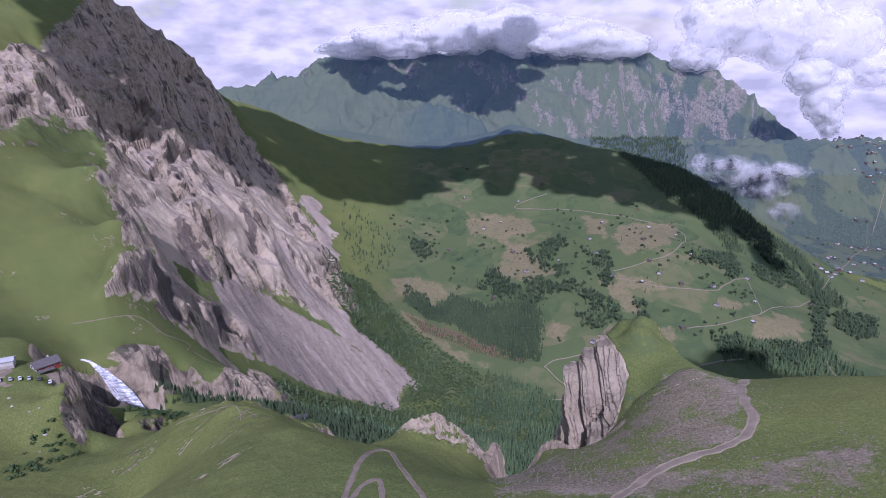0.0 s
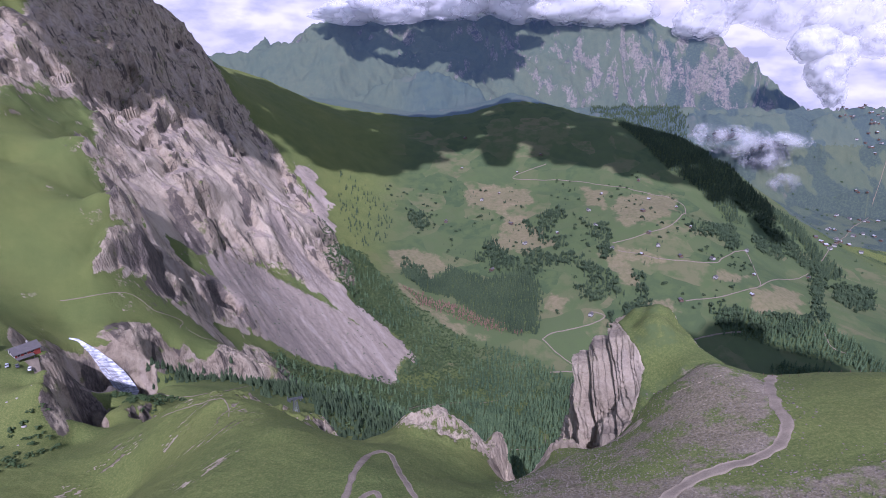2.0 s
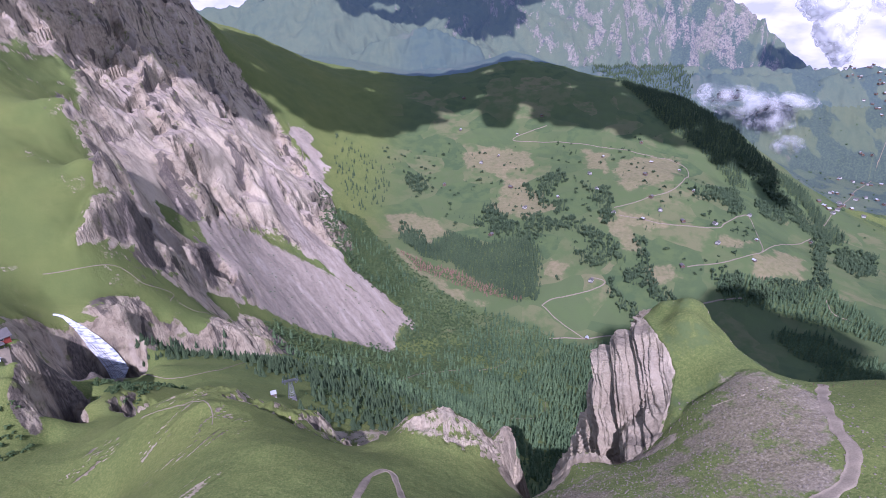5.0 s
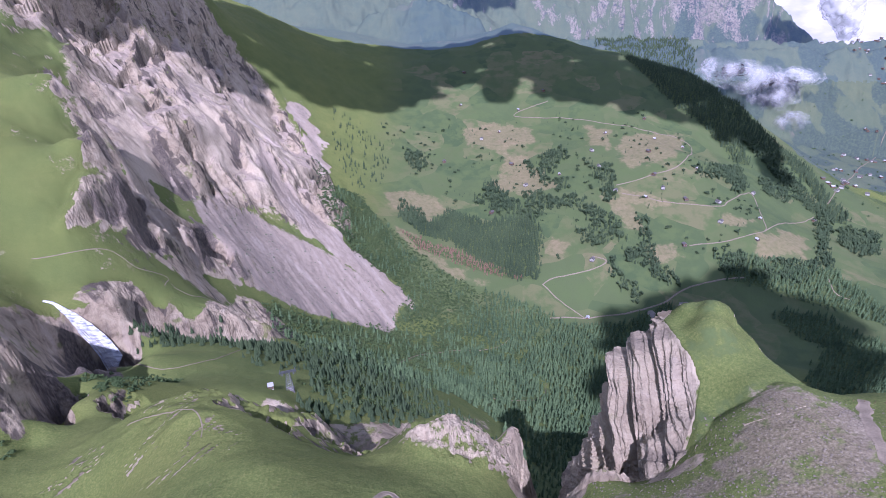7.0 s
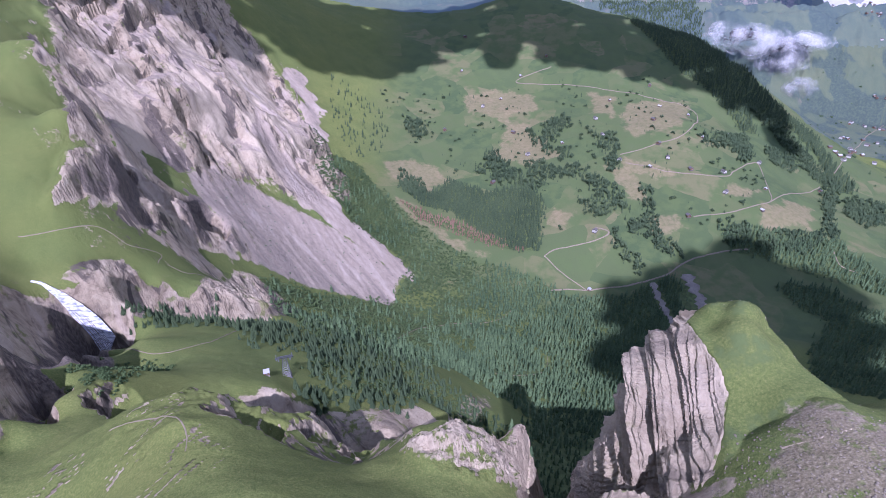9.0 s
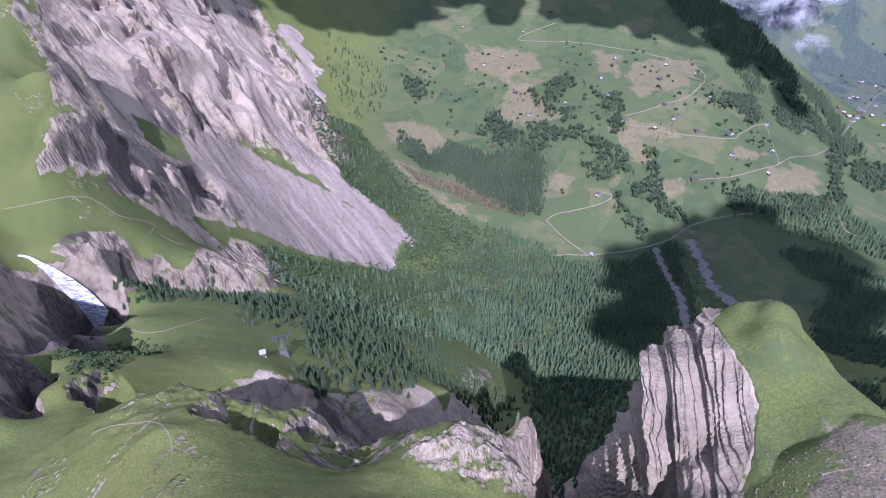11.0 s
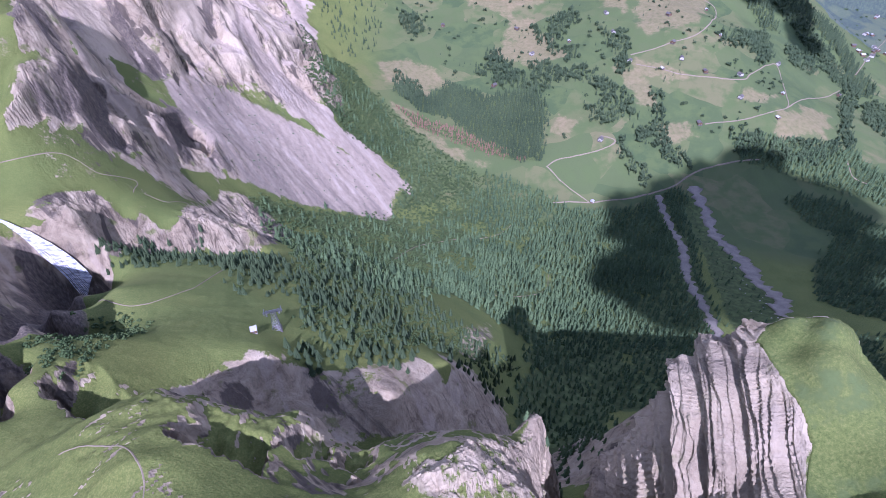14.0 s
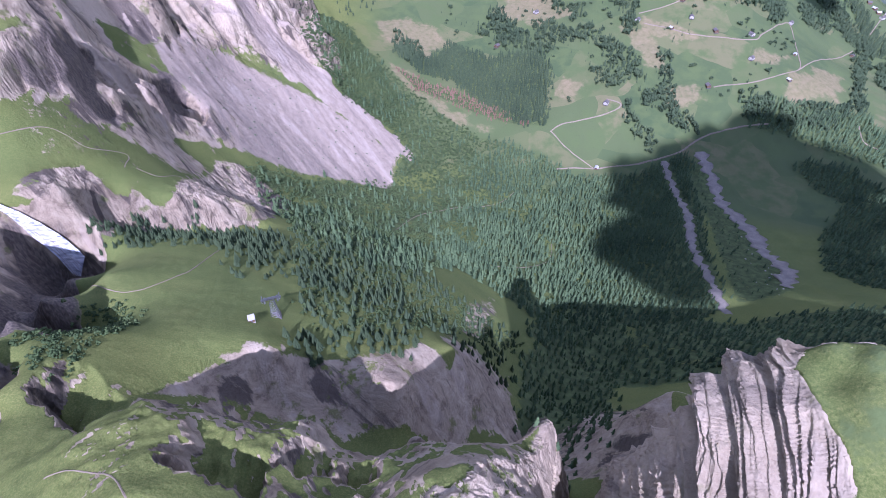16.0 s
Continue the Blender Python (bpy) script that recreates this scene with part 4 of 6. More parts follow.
    dry = step01(y + 0.35 * x, 1180, 1380) * step01(x + 900, 500, 900) * (1 - far) * (1 - step01(x, 1500, 1900))
    return np.stack([rock, scree * (1 - steep * 0.7), wood, dry], -1)


def field_masks(x, y):
    """Mown hay, pale smooth limestone, shade painted as dark rock, and fine scree."""
    def most(start, soft, wave, gap, seed):
        w = wave * fbm(x / gap, y / gap, 4, seed)
        return np.maximum.reduce([step01(outline_distance(x, y, p, max(60, 3 * soft + wave)) + w, -soft, soft) for k, p in FIELDS.items() if k.startswith(start)])
    grit = np.maximum(most("scree_chute", 9, 26, 40, 304), 0.75 * most("dry", 14, 40, 50, 305))
    masks = np.stack([most("hay", 16, 34, 60, 301), np.maximum(most("pale_slab", 16, 40, 60, 302), 0.9 * step01(outline_distance(x, y, OUTCROP, 60), -3, 2)), most("shade_rock", 6, 16, 22, 303), region(x, y, "gravel_slope", 12)], -1)
    return masks, grit


def build_land():
    x, y, na, nr = land_grid()
    z = height(x, y)
    d1x, d1y = np.gradient(x), np.gradient(y)
    slope = np.hypot(*(((np.gradient(z, axis=k)) / np.maximum(0.05, np.hypot(d1x[k], d1y[k]))) for k in (0, 1)))
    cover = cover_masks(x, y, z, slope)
    fields, grit = field_masks(x, y)
    cover[..., 1] = np.maximum(cover[..., 1], grit)
    strip = region(x, y, "green_strip", 9)
    cover[..., 0] *= 1 - 0.4 * strip
    cover[..., 1] *= 1 - 0.3 * strip
    cover[..., 2] = np.maximum(cover[..., 2], 0.25 * strip)
    # break up steep rock sideways
    r = np.hypot(x, y - 60)
    near = step01(cover[..., 0], 0.78, 0.95) * (1 - step01(r, 700, 1200)) * step01(slope, 0.7, 1.4)
    sx = near * (0.9 * pnoise(x / 4 + z / 9, z / 5, 201) + 0.45 * pnoise(y / 1.6, z / 1.3, 203))
    sy = near * (0.9 * pnoise(y / 4 - z / 9, z / 5, 202) + 0.45 * pnoise(x / 1.6, z / 1.3, 204))
    co = np.stack([x + sx, y + sy, z], -1).reshape(-1, 3)
    i, j = np.meshgrid(np.arange(nr - 1), np.arange(na), indexing="ij")
    a, b = i * na + j, i * na + (j + 1) % na
    quads = np.stack([a, b, b + na, a + na], -1).reshape(-1, 4)[:, ::-1]
    mid = co[quads].mean(1)
    mx, my = mid[:, 0], mid[:, 1]
    kind = np.zeros(len(quads), int)
    kind[outline_distance(mx, my, REGIONS["rock_mountain"], 80) > 0] = 1
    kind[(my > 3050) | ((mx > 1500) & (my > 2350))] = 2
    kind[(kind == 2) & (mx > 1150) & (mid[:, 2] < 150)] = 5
    kind[outline_distance(mx, my, CRAG_TOP, 60) > -2] = 3
    kind[outline_distance(mx, my, OUTCROP, 60) > -1] = 4
    names = [("ground", "green alpine meadow, scree and forest floor falling to the valley", "structure"),
             ("mountain", "grey limestone mountain face above a pale scree fan", ""),
             ("backdrop", "distant hazy mountain range with green and rocky slopes", "structure"),
             ("grass_cap", "", ""),
             ("grass_cap", "", ""),
             ("ground", "green floor of the main valley with fields and woods", "structure")]
    made = []
    for k, (name, label, what) in enumerate(names):
        q = quads[kind == k]
        used, inv = np.unique(q, return_inverse=True)
        me = bpy.data.meshes.new(name)
        me.vertices.add(len(used))
        me.vertices.foreach_set("co", co[used].ravel())
        me.loops.add(q.size)
        me.loops.foreach_set("vertex_index", inv.ravel().astype(np.int32))
        me.polygons.add(len(q))
        me.polygons.foreach_set("loop_start", np.arange(0, q.size, 4, dtype=np.int32))
        me.polygons.foreach_set("use_smooth", cover.reshape(-1, 4)[q, 0].mean(1) < 0.5)
        me.update(calc_edges=True)
        at = me.attributes.new("cover", "FLOAT_COLOR", "POINT")
        at.data.foreach_set("color", cover.reshape(-1, 4)[used].astype(np.float32).ravel())
        at = me.attributes.new("fields", "FLOAT_COLOR", "POINT")
        at.data.foreach_set("color", fields.reshape(-1, 4)[used].astype(np.float32).ravel())
        me.materials.append(LAND)
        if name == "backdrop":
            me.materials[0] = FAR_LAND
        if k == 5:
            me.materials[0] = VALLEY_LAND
        ob = new(name, me)
        if name != "grass_cap":
            tagged(ob, label, {"backdrop": "mountains", "mountain": "mountain"}.get(name, "ground"), kind=what)
        made.append(ob)
    return made


LAND_OBJECTS = build_land()


# ---- rock walls of the crag and the outcrop ----
def rounded(poly, step, rounds=2):
    p = np.array(poly, float)
    for _ in range(rounds):
        q = np.roll(p, -1, 0)
        p = np.stack([0.75 * p + 0.25 * q, 0.25 * p + 0.75 * q], 1).reshape(-1, 2)
    q = np.vstack([p, p[:1]])
    run = np.r_[0, np.cumsum(np.linalg.norm(np.diff(q, axis=0), axis=1))]
    s = np.arange(0, run[-1], step)
    return np.c_[np.interp(s, run, q[:, 0]), np.interp(s, run, q[:, 1])], s


def rock_wall(outline, deep, slope, amp, seed, step=0.4, inset=1.4, jag=1.2, lift=0.0, cap=False, lean=None, pale=0.55):
    """A ribbed wall that falls from the rim of an outline."""
    p, s = rounded(outline, step)
    d = np.roll(p, -1, 0) - np.roll(p, 1, 0)
    side = np.c_[d[:, 1], -d[:, 0]] / (np.linalg.norm(d, axis=1)[:, None] + 1e-9)
    area = np.sum(p[:, 0] * np.roll(p[:, 1], -1) - np.roll(p[:, 0], -1) * p[:, 1])
    side *= np.sign(area)
    rim = height(p[:, 0] - side[:, 0] * (inset + 1.2), p[:, 1] - side[:, 1] * (inset + 1.2))
    k = 5
    rim = np.convolve(np.r_[rim[-k:], rim, rim[:k]], np.ones(2 * k + 1) / (2 * k + 1), "valid")
    rim = rim + lift
    drop = np.r_[-0.6, 0.0, 0.5, np.arange(1.2, deep, 0.85)]
    if lean:
        drop = np.r_[-0.6, 0.0, 0.4, np.arange(0.8, 52, 0.36), np.arange(52.5, deep, 1.2)]
    S, D = np.meshgrid(s, drop)
    warp = 1.1 * pnoise(S / 10, D / 30, seed + 5)
    if lean:
        west = step01(-side[:, 0], -0.1, 0.5)[None]
        easy = np.clip((rim[None] - lean[0]) * 0.7, 2, 40) * west
        spread = np.minimum(np.maximum(0, D), easy) * (1 / lean[1] - 1 / slope)
        reach = np.maximum(0, D) / slope + spread
        along = 0.939 * (p[None, :, 0] + side[None, :, 0] * reach) - 0.241 * (p[None, :, 1] + side[None, :, 1] * reach) + 0.247 * (rim[None] - D)
        S = 1.5 * along * west + S * (1 - west)
        warp = 0.45 * warp
    rib = 1.3 * ridged((S + warp) / 9.0, D / 240, 2, seed)
    for wide, push, cleft, k in ((6.5, 2.3, 1.7, 51), (2.9, 1.4, 1.1, 52), (1.4, 0.8, 0.35, 53)):
        q = (S + warp + 0.5 * wide * pnoise(S / (3 * wide), D / (9 * wide), seed + k)) / wide
        plate = np.floor(q)
        f = q - plate
        now, after = (hash2(plate + d, plate * 0, seed + k) / 65536.0 - 0.5 for d in (0, 1))
        stand = now + (after - now) * step01(f, 1 - min(0.5, 0.55 / wide), 1)
        rib = rib + push * 1.7 * stand * (0.75 + 0.9 * pnoise(plate * 1.7, D / (4 * wide), seed + k + 9))
        gap = np.minimum(f, 1 - f) * wide
        rib = rib - cleft * (1 - step01(gap, 0.0, 0.3 + 0.11 * wide)) * step01(pnoise(plate * 3.1, D / (5 * wide), seed + k + 20), -0.3, 0.1)
    rib = rib + 0.7 * pnoise(S / 5, D / 6, seed + 3) + 0.45 * pnoise(S / 1.4, D / 2.6, seed + 4) + 0.25 * pnoise(S / 0.7, D / 1.1, seed + 6)
    out = -inset + np.maximum(0, D) / slope + amp * rib * step01(D, -0.5, 4)
    if lean:
        out = out + spread + west * 0.5 * amp * rib * step01(D, 1, 4)
    out[0] = -inset - 2.2
    x, y = p[None, :, 0] + side[None, :, 0] * out, p[None, :, 1] + side[None, :, 1] * out
    crown = -0.9 + jag * (ridged(np.broadcast_to(s, S.shape) / 5.5, S * 0, 3, seed + 7) - 0.35) * (1 - step01(D, 2, 14))
    z = rim[None] - D + crown
    n, m = len(s), len(drop)
    i, j = np.meshgrid(np.arange(m - 1), np.arange(n), indexing="ij")
    a, b = i * n + j, i * n + (j + 1) % n
    quads = np.stack([a, b, b + n, a + n], -1).reshape(-1, 4)
    if area > 0:
        quads = quads[:, ::-1]
    me = bpy.data.meshes.new("cliff_wall")
    co = np.stack([x, y, z], -1).reshape(-1, 3)
    if cap:
        mid = co[:n].mean(0)
        crown_rows = [co[:n] * (1 - f) + mid * f + np.array([0, 0, cap * math.sin(f * 1.5)]) * (1 + 0.3 * pnoise(s / 3, s * 0 + f * 5, seed + 30))[:, None] for f in (0.99, 0.66, 0.33)]
        co = np.vstack([*crown_rows, co])
        m += 3
        i, j = np.meshgrid(np.arange(m - 1), np.arange(n), indexing="ij")
        a, b = i * n + j, i * n + (j + 1) % n
        quads = np.stack([a, b, b + n, a + n], -1).reshape(-1, 4)
        if area > 0:
            quads = quads[:, ::-1]
    me.vertices.add(len(co))
    me.vertices.foreach_set("co", co.ravel())
    me.loops.add(quads.size)
    me.loops.foreach_set("vertex_index", quads.ravel().astype(np.int32))
    me.polygons.add(len(quads))
    me.polygons.foreach_set("loop_start", np.arange(0, quads.size, 4, dtype=np.int32))
    me.polygons.foreach_set("use_smooth", np.zeros(len(quads), bool))
    me.update(calc_edges=True)
    at = me.attributes.new("cover", "FLOAT_COLOR", "POINT")
    c = np.zeros((m, n, 4), np.float32)
    c[..., 0] = 1.25
    c[:4 if cap else 2, :, 0] = 0.5 if cap else 0.6
    at.data.foreach_set("color", c.ravel())
    c[...] = (0, pale, 0, 0)
    at = me.attributes.new("fields", "FLOAT_COLOR", "POINT")
    at.data.foreach_set("color", c.ravel())
    me.materials.append(LAND)
    return me


def rock_thing(name, label, category, cap, wall):
    base = tagged(new(name), label, category)
    cap.parent = base
    cap["label"] = "short green turf on the top"
    w = new("cliff_wall", wall)
    w.parent, w["label"] = base, "pale grey ribbed limestone wall"
    return base


crag = rock_thing("rock_crag", "ribbed limestone crag with a grass-covered top beside the track", "crag", LAND_OBJECTS[3], rock_wall(CRAG_TOP, 130, 6.5, 1.2, 300, 0.2, jag=0.7, lean=(545, 1.5), pale=0.5))
rock_thing("rock_outcrop", "pale limestone outcrop with grass tufts at the cliff edge", "rock", LAND_OBJECTS[4], rock_wall(OUTCROP, 46, 3.6, 0.9, 400, 0.3, 1.6, 2.4, pale=0.95))
lower = new("lower_block", rock_wall([(37, 213), (36, 221), (42, 228), (50, 228), (58, 218), (60, 210), (52, 206), (44, 207)], 60, 3.4, 0.6, 500, 0.4, 0.6, 2.0, 3.0, 2.0))
lower.parent, lower["label"] = crag, "lower limestone shoulder of the crag"


def pinnacle(x, y, size, lift, seed, squash=0.7, turn=0.4):
    """A rock tooth that stands out of the ground."""
    ring = [(x + size * (math.cos(a) * math.cos(turn) - squash * math.sin(a) * math.sin(turn)), y + size * (math.cos(a) * math.sin(turn) + squash * math.sin(a) * math.cos(turn))) for a in np.linspace(0, 2 * math.pi, 9)[:-1]]
    me = rock_wall(ring, lift + size * 2.2 + 4, 3.2, 0.28 + 0.03 * size, seed, max(0.3, size * 0.07), 0.1, size * 0.9, lift, size * 0.1)
    me.name = "rock_tooth"
    return tagged(new("rock_tooth", me), "pale limestone tooth jutting from the grassy edge", "rock", "rock teeth along the cliff edge")


for i, (x, y, size, lift) in enumerate([(-23, 289, 2.2, 5), (33, 300, 3.0, 3.5), (-66, 291, 2.6, 2.5), (-105, 289, 2.4, 2.5), (-42, 254, 2.0, 4)]):
    pinnacle(x, y, size, lift, 600 + 13 * i, 0.55 + 0.05 * (i % 7), 0.3 * i)


# ---- building tools ----
def mesh_of(name, verts, faces, mat, smooth=False):
    me = bpy.data.meshes.new(name)
    me.from_pydata([tuple(v) for v in verts], [], faces)
    me.materials.append(mat)
    if smooth:
        me.polygons.foreach_set("use_smooth", np.ones(len(me.polygons), bool))
    me.update()
    return me


def part(name, data, material_, parent, label=""):
    """One mesh object under a thing, from a bmesh or a mesh."""
    if isinstance(data, bmesh.types.BMesh):
        me = bpy.data.meshes.new(name)
        data.to_mesh(me)
        data.free()
        me.materials.append(material_)
    else:
        me = data
    ob = new(name, me)
    ob.parent = parent
    if label:
        ob["label"] = label
    return ob


def thing(name, label, category, group="", kind=""):
    return tagged(new(name), label, category, group, kind)


def add_box(bm, centre, size, turn=0.0, bevel=0.0):
    m = Matrix.Translation(centre) @ Matrix.Rotation(turn, 4, "Z") @ Matrix.Diagonal((*size, 1))
    made = bmesh.ops.create_cube(bm, size=1, matrix=m)
    if bevel:
        es = list({e for v in made["verts"] for e in v.link_edges})
        bmesh.ops.bevel(bm, geom=es, offset=bevel, segments=1, affect="EDGES")
    return bm


def box(centre, size, turn=0.0, bevel=0.0):
    return add_box(bmesh.new(), centre, size, turn, bevel)


def add_bar(bm, a, b, width, sides=4):
    a, b = Vector(a), Vector(b)
    q = (b - a).to_track_quat("Z", "Y").to_matrix().to_4x4()
    m = Matrix.Translation((a + b) / 2) @ q
    bmesh.ops.create_cone(bm, cap_ends=True, segments=sides, radius1=width / 2, radius2=width / 2, depth=(b - a).length, matrix=m)
    return bm


def ground_z(x, y):
    return float(height(np.array([float(x)]), np.array([float(y)]))[0])


# ---- tracks, road and river beds ----
def smooth_line(pts, step):
    p = np.array(pts, float)
    p = np.vstack([2 * p[0] - p[1], p, 2 * p[-1] - p[-2]])
    out = []
    for k in range(1, len(p) - 2):
        n = max(2, int(np.linalg.norm(p[k + 1] - p[k]) / step))
        for t in np.linspace(0, 1, n, endpoint=False):
            a, b, c, d = p[k - 1:k + 3]
            out.append(0.5 * (2 * b + (c - a) * t + (2 * a - 5 * b + 4 * c - d) * t * t + (3 * b - a - 3 * c + d) * t ** 3))
    out.append(p[-2])
    return np.array(out)


def ribbon(name, pts, width, mat, label, lift=0.12, wander=0.25, seed=1):
    """A low bank of gravel laid along the ground, with ragged edges."""
    far = np.hypot(*np.mean(np.array(pts, float), 0))
    line = smooth_line(pts, max(1.2, far * 0.004))
    d = np.gradient(line, axis=0)
    d /= np.linalg.norm(d, axis=1)[:, None] + 1e-9
    side = np.c_[d[:, 1], -d[:, 0]]
    run = np.arange(len(line)) * 0.37
    w1 = width * (0.5 + wander * pnoise(run, run * 0 + 0.5, seed))
    w2 = width * (0.5 + wander * pnoise(run, run * 0 + 7.5, seed))
    cols = []
    for f in (-1, -0.45, 0.1, 0.55, 1):
        q = line + side * (f * np.where(f < 0, w1, w2))[:, None]
        cols.append(q)
    q = np.array(cols)
    z = height(q[..., 0], q[..., 1])
    z = np.maximum(z, z.mean(0) - 0.5) + lift + far * 0.0006
    z[0] -= 0.6 * lift + far * 0.0006
    z[-1] -= 0.6 * lift + far * 0.0006
    n, m = len(line), 5
    top = np.concatenate([q, z[..., None]], -1).reshape(-1, 3)
    low = top - np.array([0, 0, 0.8 + far * 0.001])
    verts = np.vstack([top, low])
    faces = []
    for k in range(m - 1):
        for i in range(n - 1):
            faces.append((k * n + i, k * n + i + 1, (k + 1) * n + i + 1, (k + 1) * n + i))
    for k in (0, m - 1):
        for i in range(n - 1):
            faces.append((k * n + i, k * n + i + 1, m * n + k * n + i + 1, m * n + k * n + i))
    return tagged(new(name, mesh_of(name, verts, faces, mat, True)), label, "track" if "river" not in name else "river bed", kind="structure")


TRACK_LOOKS = {
    "river_east": (26, RIVERBED, "wide pale gravel river bed winding down the shaded valley"),
    "river_west": (15, RIVERBED, "narrow pale gravel stream bed in the shaded valley"),
    "valley_road": (5, DIRT, "pale valley road beside the river"),
    "ridge_track": (3.6, DIRT, "grey gravel track curving up to the grassy ridge"),
    "near_loop": (2.2, DIRT, "pale gravel path looping over the grass"),
    "pale_band": (0.5, DIRT, "pale eroded limestone band across the turf"),
    "near_fork": (2.0, DIRT, "short worn branch of the gravel path"),
}
for key, pts in TRACKS.items():
    far_off = np.hypot(*pts[0]) > 900
    w, mat, label = TRACK_LOOKS.get(key, (3.4 if far_off else 0.7, DIRT, "thin pale farm road across the meadows" if far_off else "narrow trodden footpath through the grass"))
    ribbon("river_bed" if key.startswith("river") else "road" if far_off else "footpath", pts, w, mat, label, seed=len(key), wander=0.75 if key.startswith("river") else 0.3)


# ---- trees ----
def spruce_mesh(rng, tiers=6, spikes=9, height_=1.0, spread=0.19):
    """Crown of drooping ragged whorls, one unit tall."""
    v, f = [], []
    for k in range(tiers):
        t = k / tiers
        z0 = 0.10 + 0.80 * t
        rad = spread * (1 - t) ** 0.85 * rng.uniform(0.85, 1.15)
        tip = len(v)
        v.append((rng.uniform(-.01, .01), rng.uniform(-.01, .01), z0 + (0.30 - 0.08 * t) * (1 if k < tiers - 1 else 0.75)))
        a0 = rng.uniform(0, 6.28)
        ring = []
        for s in range(spikes):
            for half in (0, 1):
                a = a0 + (s + half * 0.5) * 2 * math.pi / spikes
                r = rad * (rng.uniform(0.85, 1.2) if half == 0 else rng.uniform(0.5, 0.68))
                ring.append(len(v))
                v.append((r * math.cos(a), r * math.sin(a), z0 - (0.05 if half == 0 else 0.0) + rng.uniform(-.02, .02)))
        for s in range(len(ring)):
            f.append((tip, ring[s], ring[(s + 1) % len(ring)]))
    return np.array(v) * height_, f


def cheap_spruce(rng):
    return spruce_mesh(rng, 3, 5, 1.0, 0.20)


def bush_mesh(rng, clumps=9):
    """A low crown of many small leaf clumps, one unit wide."""
    v, f = [], []
    for k in range(clumps):
        a, r = rng.uniform(0, 6.28), math.sqrt(rng.uniform(0, 1)) * 0.42
        c = np.array((r * math.cos(a), r * math.sin(a), rng.uniform(0.12, 0.75) * (1.1 - r)))
        s = rng.uniform(0.16, 0.30)
        base = len(v)
        for q in ((1, 0, 0), (-1, 0, 0), (0, 1, 0), (0, -1, 0), (0, 0, 1), (0, 0, -0.8)):
            v.append(c + s * np.array(q) * np.array([rng.uniform(.7, 1.3) for _ in range(3)]))
        for t in ((0, 2, 4), (2, 1, 4), (1, 3, 4), (3, 0, 4), (2, 0, 5), (1, 2, 5), (3, 1, 5), (0, 3, 5)):
            f.append(tuple(base + i for i in t))
    return np.array(v), f


def scatter_in(poly, gap, rng, keep=1.0):
    p = np.array(poly, float)
    lo, hi = p.min(0), p.max(0)
    xs, ys = np.meshgrid(np.arange(lo[0], hi[0], gap), np.arange(lo[1], hi[1], gap))
    xs, ys = xs.ravel(), ys.ravel()
    xs = xs + rng.uniform(-.5, .5, xs.shape) * gap
    ys = ys + rng.uniform(-.5, .5, ys.shape) * gap
    ok = (outline_distance(xs, ys, poly, 30) > rng.uniform(-12, 9, xs.shape)) & (rng.uniform(0, 1, xs.shape) < keep)
    return xs[ok], ys[ok]


def plant_many(name, label, category, xs, ys, templates, sizes, mat, rng, squat=1.0):
    """Many trees joined into one object."""
    z = height(xs, ys)
    vs, fs, n = [], [], 0
    for i in range(len(xs)):
        v, f = templates[rng.integers(len(templates))]
        s = sizes[0] + (sizes[1] - sizes[0]) * rng.uniform() ** 1.3
        a = rng.uniform(0, 6.28)
        c, d = math.cos(a), math.sin(a)
        q = v * s
        vs.append(np.c_[q[:, 0] * c - q[:, 1] * d + xs[i], q[:, 0] * d + q[:, 1] * c + ys[i], q[:, 2] * squat + z[i] - 0.04 * s])
        fs.append(np.array(f) + n)
        n += len(v)
    if not vs:
        return None
    verts, faces = np.vstack(vs), np.vstack(fs)
    me = bpy.data.meshes.new(name)
    me.vertices.add(len(verts))
    me.vertices.foreach_set("co", verts.ravel())
    me.loops.add(faces.size)
    me.loops.foreach_set("vertex_index", faces.ravel().astype(np.int32))
    me.polygons.add(len(faces))
    me.polygons.foreach_set("loop_start", np.arange(0, faces.size, 3, dtype=np.int32))
    me.update(calc_edges=True)
    me.materials.append(mat)
    return tagged(new(name, me), label, category, kind="stuff")


RNG = np.random.default_rng(4)
PY = random.Random(11)
FAR_SPRUCE = [cheap_spruce(PY) for _ in range(6)]
BUSHES = [bush_mesh(PY) for _ in range(5)]
ROUND_TREES = [(v * np.array((0.62, 0.62, 0.95)), f) for v, f in (bush_mesh(PY, 12) for _ in range(5))]
FOREST = [
    ("forest_block", 7.0, 1.0, (15, 26), "dense dark spruce forest on the valley side", DARK_SPRUCE),
    ("forest_shade", 8.0, 0.9, (13, 24), "dark spruce wood along the shaded river", SPRUCE),
    ("forest_shade_low", 8.0, 0.9, (13, 24), "dark spruce wood on the shaded slope", SPRUCE),
    ("forest_stream", 8.0, 0.92, (11, 22), "dark spruce forest above the shaded stream", SPRUCE),
    ("forest_stream_b", 17.0, 0.6, (7, 16), "loose spruces on the shaded meadow between the streams", SPRUCE),
    ("forest_gully", 7.5, 0.85, (8, 17), "dark spruces in the shaded ravine", SPRUCE),
    ("forest_hill", 11.0, 0.9, (18, 32), "dark spruce belt down the hill's shoulder", DARK_SPRUCE),
    ("forest_ridge", 8.5, 0.85, (10, 20), "dark spruce wood below the shaded ridge", SPRUCE),
    ("wood_slope", 19.0, 0.6, (12, 24), "loose spruce wood on the steep slope", DARK_SPRUCE),
    ("dead_wood", 7.0, 0.75, (9, 18), "reddish brown dead spruces at the forest edge", DEADWOOD),
]
